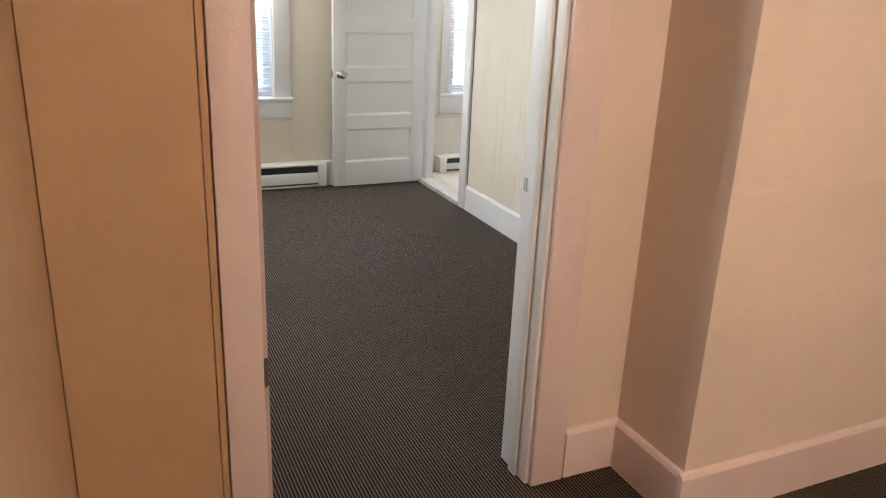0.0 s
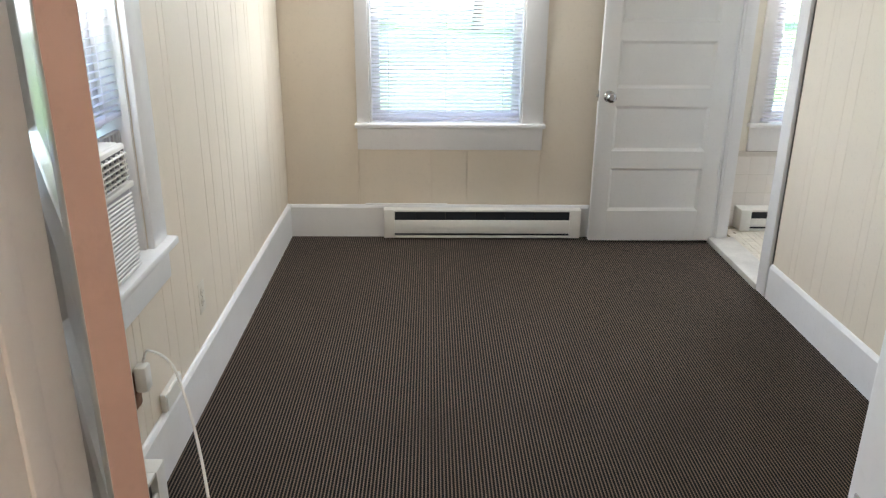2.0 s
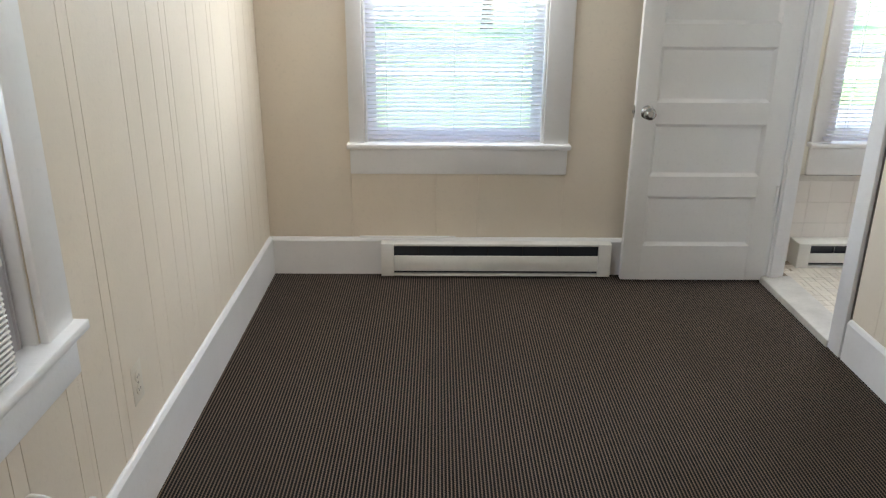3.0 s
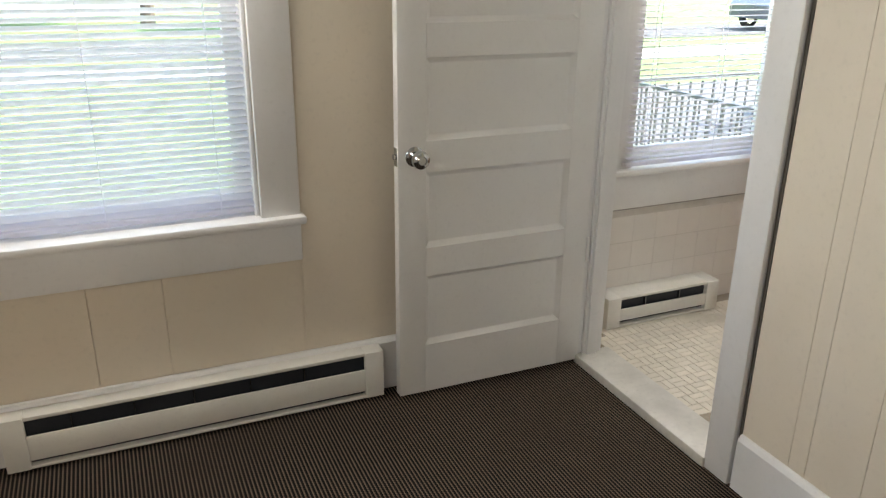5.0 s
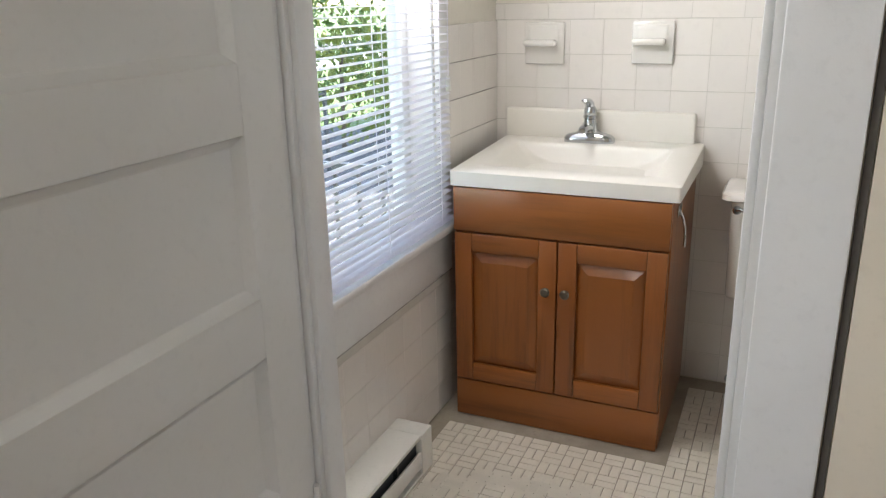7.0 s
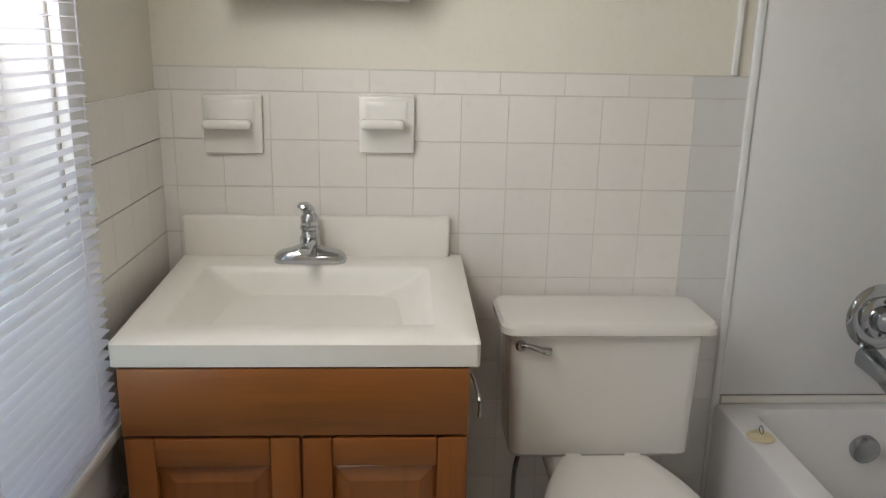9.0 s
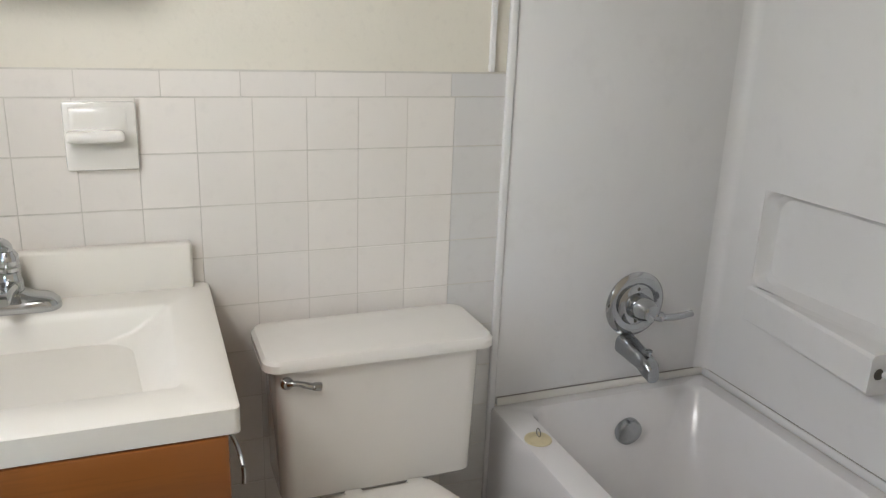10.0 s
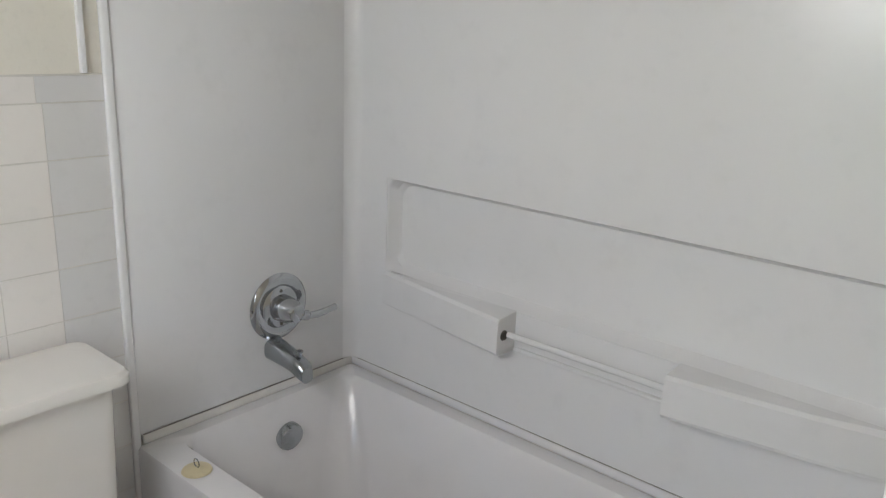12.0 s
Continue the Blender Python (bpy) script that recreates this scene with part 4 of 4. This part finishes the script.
for a, c2, u0, u1 in ((TUB0, FW - 0.03, RIM + 0.022, RZ0), (TUB0, FW - 0.03, RZ1, 2.10), (TUB0, R0, RZ0, RZ1), (R1, FW - 0.03, RZ0, RZ1)):
    box(a, c2, BK - 0.052, BK, u0, u1, bm=frame_pts)
bmesh.ops.remove_doubles(frame_pts, verts=frame_pts.verts, dist=1e-5)
part("back_panel", frame_pts, ACRYL, sur)
mx0, mz0, mhx, mhz = (R0 + R1) / 2, (RZ0 + RZ1) / 2, (R1 - R0) / 2, (RZ1 - RZ0) / 2
def up_ring(hx2, hz2, r, y):
    return [(p[0], y, p[1]) for p in rounded(mx0, mz0, hx2, hz2, r, 0)]
part("recess", loft([up_ring(mhx + 0.006, mhz + 0.006, 0.008, BK + 0.0006), up_ring(mhx, mhz, 0.030, BK - 0.002), up_ring(mhx - 0.003, mhz - 0.003, 0.032, BK - 0.007), up_ring(mhx - 0.009, mhz - 0.009, 0.036, BK - D * 0.8), up_ring(mhx - 0.018, mhz - 0.018, 0.042, BK - D)], cap=False), ACRYL, sur, smooth=True)
part("recess_panel", box(R0, R1, BK - 0.052, BK - D, RZ0, RZ1), ACRYL, sur)
cove = []
for k in range(9):
    a = radians(90 * k / 8)
    cove.append((FW - 0.035 + 0.035 * math.sin(a), BK + 0.035 - 0.035 * math.cos(a)))
ring = cove + [(FW, BK - 0.02)]
part("corner_cove", loft([[(p[0], p[1], z) for p in ring] for z in (RIM + 0.022, 2.10)]), ACRYL, sur, smooth=True)
for name, xs in (("shelf_ledge", ((3.838, 0.004), (3.70, 0.026), (3.395, 0.072))), ("shelf_ledge", ((2.985, 0.072), (2.72, 0.036), (2.56, 0.006)))):
    secs = []
    for x, d in xs:
        secs.append([(x, BK - 0.002, 0.660), (x, BK + d * 0.92, 0.664), (x, BK + d, 0.672), (x, BK + d, 0.748), (x, BK + d - 0.006, 0.756), (x, BK - 0.002, 0.760)])
    part(name, loft(secs), ACRYL, sur)
bar = part("towel_bar", tube([(3.396, BK + 0.036, 0.712), (2.984, BK + 0.036, 0.712)], 0.0075, 12), ACRYL, sur, smooth=True)
part("bar_socket", lathe([(0, 0.004), (0.011, 0.004), (0.013, 0)], pose(3.394, BK + 0.048, 0.712, 0, -90), 16), DIRTY, bar, "dark open socket of the bar")
part("lower_ledge", box(2.99, 3.39, BK - 0.002, BK + 0.014, 0.662, 0.672, 0.004), ACRYL, sur, smooth=True)
part("caulk_line", box(TUB0, FW - 0.03, BK - 0.001, BK + 0.0012, RIM + 0.0195, RIM + 0.0218), CAULK, sur, "dark mildewed caulk joint")
part("caulk_line", box(FW - 0.0012, FW + 0.001, -1.935, -1.318, RIM + 0.0195, RIM + 0.0218), CAULK, sur, "dark mildewed caulk joint")

VY, VZ = -1.709, 0.683
val = thing("shower_valve", (FW, VY, VZ), "chrome single-handle tub and shower valve", "shower valve")
esc = part("escutcheon", lathe([(0, 0.012), (0.050, 0.012), (0.056, 0.008), (0.070, 0.012), (0.082, 0.009), (0.090, 0.002), (0.090, 0)], pose(FW, VY, VZ, 0, -90), 40), CHROME, val, smooth=True)
for dz in (0.045, -0.045):
    part("screw", lathe([(0, 0.003), (0.004, 0.002), (0.005, 0)], pose(FW - 0.012, VY, VZ + dz, 0, -90), 12), DIRTY, esc)
part("stem", lathe([(0.036, 0.010), (0.034, 0.040), (0.029, 0.062), (0.022, 0.080), (0, 0.088)], pose(FW, VY, VZ, 0, -90), 28), CHROME, val, smooth=True)
part("handle", tube(curve_points([(FW - 0.062, VY, VZ), (FW - 0.074, VY - 0.03, VZ - 0.012), (FW - 0.080, VY - 0.07, VZ - 0.015), (FW - 0.084, VY - 0.112, VZ - 0.009), (FW - 0.085, VY - 0.124, VZ - 0.007)]), [0.024] * 3 + [0.019] * 3 + [0.014] * 4 + [0.0095] * 10 + [0.0085] * 9 + [0.0085, 0.008, 0.007, 0.005], 12), CHROME, val, smooth=True)
spo = thing("tub_spout", (FW, -1.695, 0.575), "dull chrome tub spout with a diverter pull", "tub spout")
sy, sz = -1.690, 0.572
def sect(x, dz, hy2, hz2):
    return [(x, p[0], p[1]) for p in rounded(sy, sz + dz, hy2, hz2, min(hy2, hz2) * 0.75, 0)]
part("body", loft([sect(FW, 0, 0.029, 0.029), sect(FW - 0.03, -0.002, 0.028, 0.028), sect(FW - 0.09, -0.012, 0.024, 0.024), sect(FW - 0.125, -0.024, 0.022, 0.025), sect(FW - 0.138, -0.034, 0.017, 0.020)]), DULLCHROME, spo, smooth=True)
part("diverter_knob", lathe([(0.004, 0), (0.004, 0.010), (0.009, 0.012), (0.009, 0.017), (0, 0.018)], pose(FW - 0.108, sy, sz + 0.008), 14), DULLCHROME, spo, smooth=True)
stp = thing("drain_stopper", (3.775, -1.335, RIM), "yellowed rubber drain stopper lying on the tub rim", "drain stopper")
part("disc", lathe([(0, 0.010), (0.010, 0.010), (0.016, 0.006), (0.031, 0.004), (0.033, 0.001), (0.031, 0.0), (0, 0.0)], pose(3.775, -1.338, RIM + 0.001), 28), RUBBER, stp, smooth=True)
part("ring", tube([(3.775 + 0.010 * math.cos(a), -1.338, RIM + 0.020 + 0.010 * math.sin(a)) for a in (2 * math.pi * k / 18 for k in range(19))], 0.0014, 6), DULLCHROME, stp, "small metal pull ring", smooth=True)

STAND[0] = Vector()
# ---------------------------------------------------------------- outdoors
ground = tagged(part("ground", box(-300, 300, 0.2, 500, -0.72, -0.6), GRASS), "sunlit lawn reaching to the horizon", "ground", kind="structure")
part_w = tagged(part("ground_west", box(-300, -0.21, -400, 0.2, -0.72, -0.602), GRASS), "sunlit side lawn", "ground", kind="structure")
porch = tagged(part("pavement", box(-0.6, 5.2, 0.31, 3.4, -0.62, -0.35, 0.01), CONCRETE), "pale concrete porch slab", "pavement", kind="structure")
drive = tagged(part("pavement_drive", box(5.3, 11.8, 0.9, 8.6, -0.61, -0.575), surface("old_asphalt", (0.10, 0.10, 0.105), 0.9, dark=0.7)), "weathered grey asphalt drive beside the porch", "pavement", kind="structure")
walkway = tagged(part("pavement_street", box(-40, 60, 11.8, 13.4, -0.61, -0.575), CONCRETE), "pale concrete sidewalk", "pavement", kind="structure")
street = tagged(part("road", box(-80, 100, 15.8, 19.2, -0.61, -0.585), surface("asphalt", (0.06, 0.06, 0.062), 0.9, dark=0.7)), "grey asphalt street", "road", kind="structure")
rail = thing("porch_railing", (4.95, 1.8, -0.35), "black iron porch railing", "railing")
part("top_rail", box(4.932, 4.968, 0.35, 3.35, 0.455, 0.48, 0.006), BLACKIRON, rail)
part("bottom_rail", box(4.938, 4.962, 0.35, 3.35, -0.26, -0.24, 0.004), BLACKIRON, rail)
me = bpy.data.meshes.new("baluster")
bm = box(-0.008, 0.008, -0.008, 0.008, 0, 0.70)
bm.to_mesh(me)
bm.free()
me.materials.append(BLACKIRON)
for k in range(21):
    piece("baluster", me, (4.95, 0.38 + k * 0.145, -0.24), rail)
for y in (0.36, 3.34):
    part("end_post", box(4.93, 4.97, y - 0.02, y + 0.02, -0.35, 0.495, 0.004), BLACKIRON, rail)
fence = thing("yard_fence", (7.0, 4.0, -0.6), "low black iron fence across the yard", "fence")
part("top_rail", box(5.36, 8.94, 3.985, 4.015, 0.30, 0.325, 0.005), BLACKIRON, fence)
part("bottom_rail", box(5.36, 8.94, 3.99, 4.01, -0.46, -0.44, 0.004), BLACKIRON, fence)
for k in range(23):
    piece("baluster", me, (5.5 + k * 0.15, 4.0, -0.43), fence)
for x in (5.34, 8.96):
    part("end_post", box(x - 0.02, x + 0.02, 3.98, 4.02, -0.6, 0.36, 0.004), BLACKIRON, fence)
for px, py in ((5.05, 0.98), (5.05, 3.25)):
    post = thing("porch_post", (px, py, -0.35), "square white porch post", "post", "porch posts")
    part("shaft", box(px - 0.05, px + 0.05, py - 0.05, py + 0.05, -0.29, 2.7, 0.006), POSTWHITE, post)
    part("plinth", box(px - 0.065, px + 0.065, py - 0.065, py + 0.065, -0.35, -0.29, 0.006), POSTWHITE, post)

# Added roof, out of view: keeps sky light off the bathroom blind and slab.
unseen_shade_roof = thing("unseen_shade_roof", (3.55, 1.85, 2.7), "unseen white roof on the porch posts, added to shade the blinds", "roof", kind="structure")
part("beam", box(4.99, 5.11, 0.32, 3.38, 2.7, 2.86, 0.006), POSTWHITE, unseen_shade_roof)
part("beam", box(1.9, 4.985, 3.19, 3.31, 2.7, 2.86, 0.006), POSTWHITE, unseen_shade_roof)
part("deck", box(1.8, 5.3, 0.31, 3.5, 2.865, 2.95), POSTWHITE, unseen_shade_roof)


def leaf_clump(center, radius, count, size, seed):
    rnd = random.Random(seed)
    verts, faces = [], []
    for _ in range(count):
        d = Vector((rnd.gauss(0, 1), rnd.gauss(0, 1), rnd.gauss(0, 1))).normalized() * (rnd.random() ** 0.4)
        c2 = Vector(center) + Vector((d.x * radius[0], d.y * radius[1], d.z * radius[2])) * (0.8 + 0.35 * noise.noise(d * 2.3))
        e = Euler((rnd.uniform(0, 6.3), rnd.uniform(0, 6.3), rnd.uniform(0, 6.3))).to_matrix()
        s, i = size * rnd.uniform(0.6, 1.3), len(verts)
        for p in ((-0.5, 0, 0), (0, 0.28, 0.06), (0.5, 0, 0), (0, -0.28, 0.06)):
            verts.append(tuple(c2 + e @ (Vector(p) * s)))
        faces.append((i, i + 1, i + 2, i + 3))
    me2 = bpy.data.meshes.new("leaves")
    me2.from_pydata(verts, [], faces)
    me2.materials.append(LEAF)
    return me2


def bush(at, radius, seed):
    b2 = thing("bush", at, "leafy green and yellow garden bush", "bush", "garden bushes")
    ob = new("crown", leaf_clump((0, 0, radius[2] * 0.9), radius, 1500, 0.11, seed))
    ob.parent = b2
    part("stem", tube([(at[0], at[1], at[2] - 0.02), (at[0] + 0.05, at[1], at[2] + radius[2] * 0.8)], 0.03, 7), BARK, b2)


bush((10.3, 4.6, -0.6), (1.7, 1.1, 1.5), 1)
bush((12.5, 5.0, -0.6), (1.4, 1.0, 1.0), 3)
bush((-2.6, -1.4, -0.6), (0.8, 1.2, 0.9), 4)


def tree(at, h, spread, seed):
    rnd = random.Random(seed)
    t = thing("tree", at, "broad leafy street tree", "tree", "street trees")
    bm = tube(curve_points([at, (at[0] + 0.1, at[1], at[2] + h * 0.3), (at[0], at[1] + 0.1, at[2] + h * 0.75)], 6), [0.24 - 0.013 * k for k in range(13)], 9)
    for k in range(7):
        a, z = rnd.uniform(0, 6.3), h * rnd.uniform(0.3, 0.55)
        tip = (at[0] + spread * 0.7 * math.cos(a), at[1] + spread * 0.7 * math.sin(a), at[2] + z + h * 0.3)
        tube(curve_points([(at[0], at[1], at[2] + z), ((at[0] + tip[0]) / 2, (at[1] + tip[1]) / 2, at[2] + z + h * 0.1), tip], 4), [0.1 - 0.01 * q for q in range(9)], 6, bm)
    part("trunk", bm, BARK, t)
    ob = new("crown", leaf_clump((0, 0, h * 0.72), (spread, spread, h * 0.34), 3800, 0.34, seed))
    ob.parent = t


for k, (tx, ty) in enumerate(((-7, 22), (2.5, 24), (11, 21), (19, 26), (-9, -3), (-14, -9))):
    tree((tx, ty, -0.6), 8 + k % 3, 3.2, 20 + k)
car = thing("parked_car", (22.0, 17.2, -0.585), "dark parked car at the kerb", "car")
shape = [(-2.1, 0.35), (-2.15, 0.75), (-1.9, 0.92), (-1.25, 0.98), (-0.7, 1.38), (0.6, 1.42), (1.25, 1.0), (1.95, 0.88), (2.12, 0.6), (2.08, 0.32)]
part("body", loft([[(22.0 + x, 17.2 + s * (0.84 - 0.12 * max(0, z - 0.9)), -0.585 + z) for x, z in shape] for s in (-1, 1)]), CARBODY, car)
for s in (-1, 1):
    part("side_window", loft([[(22.0 + x, 17.2 + s * e, -0.585 + z) for x, z in ((-1.1, 1.0), (-0.65, 1.32), (0.55, 1.34), (1.05, 1.02))] for e in (0.80, 0.845)]), CARGLASS, car)
    for wx in (-1.35, 1.3):
        w = part("wheel", lathe([(0.2, -0.1), (0.31, -0.1), (0.32, 0), (0.31, 0.1), (0.2, 0.1)], pose(22.0 + wx, 17.2 + s * 0.76, -0.265, 90), 24), TYRE, car, smooth=True)
        part("rim", lathe([(0, -0.06), (0.2, -0.08), (0.2, 0.08), (0, 0.06)], pose(22.0 + wx, 17.2 + s * 0.76, -0.265, 90), 18), DULLCHROME, w)
house = thing("house", (-4, 32, -0.6), "pale house across the street", "house")
part("wall", box(-10, 3, 29, 37, -0.6, 4.6), POSTWHITE, house)
part("roof", loft([[(-10.5, 28.5, 4.6), (3.5, 28.5, 4.6), (3.5, 37.5, 4.6), (-10.5, 37.5, 4.6)], [(-10.5, 32.9, 7.2), (3.5, 32.9, 7.2), (3.5, 33.1, 7.2), (-10.5, 33.1, 7.2)]]), BRICKISH, house)
for k in range(4):
    for z in (0.3, 2.7):
        w = part("window", box(-9 + k * 3.1, -7.8 + k * 3.1, 28.93, 29.02, z, z + 1.4), TRIM, house)
        part("pane", box(-8.92 + k * 3.1, -7.88 + k * 3.1, 28.915, 28.93, z + 0.08, z + 1.32), CARGLASS, w)

near_house = thing("house", (18.0, 2.4, -0.6), "grey sided neighbouring house in shade", "house")
wall_near = part("wall", box(14.0, 22.0, 0.3, 4.5, -0.6, 4.8), BRICKISH, near_house)
for k in range(30):
    part("siding_board", loft([[(13.995, y, -0.45 + k * 0.17), (13.965, y, -0.45 + k * 0.17), (13.995, y, -0.28 + k * 0.17)] for y in (0.3, 4.5)]), BRICKISH, wall_near)
part("corner_board", box(13.955, 14.03, 4.46, 4.56, -0.6, 4.8), POSTWHITE, near_house)
part("roof", loft([[(13.6, 0.0, 4.8), (22.4, 0.0, 4.8), (22.4, 4.9, 4.8), (13.6, 4.9, 4.8)], [(13.6, 2.35, 6.4), (22.4, 2.35, 6.4), (22.4, 2.45, 6.4), (13.6, 2.45, 6.4)]]), BRICKISH, near_house)

# ---------------------------------------------------------------- panelling boards
def panelling(wall_ob, axis, face, side, lo, hi, zlo, zhi, holes, widths, vee=0.0013):
    """Uneven V-grooved boards, 4 mm proud of the wall, cut round its holes."""
    a, k = lo, 0
    while a < hi - 0.01:
        b2 = min(a + widths[k % len(widths)], hi)
        k += 1
        if hi - b2 < 0.04:
            b2 = hi
        for u, v, z0, z1 in slabs(a, b2, zlo, zhi, [(max(h[0], a), min(h[1], b2), h[2], h[3]) for h in holes if h[0] < b2 - 1e-4 and h[1] > a + 1e-4]):
            if v - u < 0.012:
                continue
            g, d = (vee if u == a else 0), 0.0042
            g2 = vee if v == b2 else 0
            f = [(u + 0.0004, 0.0), (v - 0.0004, 0.0), (v - g2 - 0.0002, d), (u + g + 0.0002, d)]
            rings = [[((p, face + side * e, z) if axis == "x" else (face + side * e, p, z)) for p, e in f] for z in (z0, z1)]
            ob = part("board", loft(rings), CREAM, wall_ob)
        a = b2


WIDTHS = (0.105, 0.052, 0.203, 0.078, 0.154, 0.052, 0.255, 0.105, 0.128)
panelling(wall_west, "y", 0.0, 1, -3.6, -0.001, 0.198, H, [(WIN2[0] - 0.115, WIN2[1] + 0.115, 0.575, 2.17)], WIDTHS)
panelling(wall_north, "x", 0.0, -1, 0.005, E_X - 0.001, 0.198, H, [(WIN1[0] - 0.070, WIN1[1] + 0.118, 0.515, 2.17)], (0.41, 0.41, 0.205))
panelling(wall_east, "y", E_X, -1, S_Y, -0.903, 0.172, H, [], WIDTHS[3:] + WIDTHS[:3], 0.0006)

STAND[0] = BATH
# ---------------------------------------------------------------- tiles
P, Z0, Y5 = 0.111, 1.228, -1.170


def tile_mesh(name, w, h, t, m, axis):
    """A glazed tile with eased edges, its back on the wall; axis: the wall's own direction."""
    rings = []
    for inset, d in ((0.0006, 0.0), (0.0006, t * 0.7), (0.0013, t)):
        x, z = w / 2 - inset, h / 2 - inset
        r = [(-x, -z), (x, -z), (x, z), (-x, z)]
        rings.append([((p, -d, q) if axis == "x" else (-d, p, q)) for p, q in r])
    bm = loft(rings)
    bmesh.ops.recalc_face_normals(bm, faces=bm.faces)
    me = bpy.data.meshes.new(name)
    bm.to_mesh(me)
    bm.free()
    me.materials.append(m)
    return me


def tiled(wall_ob, axis, face, cols, rows, m_of, cap=None, gap=0.0005):
    """cols, rows: edges of the tiles along the wall and up it."""
    shared = {}
    for a, b2 in zip(cols, cols[1:]):
        for u, v in zip(rows, rows[1:]):
            m = m_of((a + b2) / 2, (u + v) / 2)
            if m is None:
                continue
            key = (round(b2 - a, 4), round(v - u, 4), m.name)
            if key not in shared:
                shared[key] = tile_mesh("tile", b2 - a + gap * 1.6, v - u - gap, 0.0075, m, axis)
            piece("tile", shared[key], ((a + b2) / 2, face, (u + v) / 2) if axis == "x" else (face, (a + b2) / 2, (u + v) / 2), wall_ob)


rows = sorted([BF] + [Z0 - P * k for k in range(11)])
cols = [-1.300] + [Y5 + P * k for k in range(12)] + [B_Y - 0.001]
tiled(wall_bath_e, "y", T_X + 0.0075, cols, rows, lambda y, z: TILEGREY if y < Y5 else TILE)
capcols = [-1.300] + [Y5 + 0.152 * k + 0.01 for k in range(9)] + [B_Y - 0.001]
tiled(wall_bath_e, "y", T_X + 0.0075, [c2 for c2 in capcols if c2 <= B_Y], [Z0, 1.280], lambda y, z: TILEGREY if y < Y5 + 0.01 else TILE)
ncols = [E_X + 0.028] + [T_X - P * k for k in range(13, -1, -1)]
tiled(wall_bath_n, "x", B_Y, ncols, rows, lambda x, z: TILE if (x > WIN3[1] + 0.07 or z < 0.47) else None)
for ob, x0, x1, y0, y1, z1 in ((wall_bath_e, T_X + 0.0012, T_X + 0.0078, -1.3, B_Y, 1.282), (wall_bath_n, E_X + 0.028, T_X, B_Y - 0.0063, B_Y, 0.482)):
    part("grout_bed", box(x0, x1, y0, y1, BF, z1), GROUT, ob)

# basket-weave floor: pairs of small tiles laid crosswise
C = 0.056
fl = {}
for turned in (0, 1):
    b2 = loft([[(x * (C * 0.96 - i), y * (C * 0.46 - i), z) for x, y in ((-0.5, -0.5), (0.5, -0.5), (0.5, 0.5), (-0.5, 0.5))] for i, z in ((0.0, 0.0), (0.0, 0.0022), (0.0015, 0.003))])
    if turned:
        bmesh.ops.rotate(b2, verts=b2.verts, matrix=Matrix.Rotation(math.pi / 2, 3, "Z"))
    me = bpy.data.meshes.new("mosaic_tile")
    bmesh.ops.recalc_face_normals(b2, faces=b2.faces)
    b2.to_mesh(me)
    b2.free()
    me.materials.append(FLOORTILE)
    fl[turned] = me
spots = []
for i in range(27):
    for j in range(26):
        x, y = E_X + 0.052 + C * (i + 0.5), B_Y - 0.01 - C * (j + 0.5)
        if x > T_X - 0.02 or y < -1.28 or (x > VX and y > V0):
            continue
        t = (i + j) % 2
        for s in (-0.25, 0.25):
            spots.append((x + (0 if not t else s * C), y + (s * C if not t else 0), t))
near = sorted(spots, key=lambda s: (s[0] - 2.8) ** 2 + (s[1] + 0.35) ** 2)
for x, y, t in near[:300]:
    piece("mosaic_tile", fl[t], (x, y, BF - 0.003), floor_bath)
verts, faces = [], []
for x, y, t in near[300:]:
    hx2, hy2 = (C * 0.48, C * 0.23) if not t else (C * 0.23, C * 0.48)
    i = len(verts)
    verts += [(x + a * hx2, y + b2 * hy2, BF - 0.003) for a, b2 in ((-1, -1), (1, -1), (1, 1), (-1, 1))]
    verts += [(x + a * (hx2 - 0.001), y + b2 * (hy2 - 0.001), BF) for a, b2 in ((-1, -1), (1, -1), (1, 1), (-1, 1))]
    faces += [(i + 4, i + 5, i + 6, i + 7)] + [(i + k, i + (k + 1) % 4, i + 4 + (k + 1) % 4, i + 4 + k) for k in range(4)]
me = bpy.data.meshes.new("mosaic_tiles")
me.from_pydata(verts, [], faces)
me.materials.append(FLOORTILE)
rest = new("mosaic_tiles", me)
rest.parent = floor_bath
tagged(rest, "cream mosaic tiles", kind="stuff")
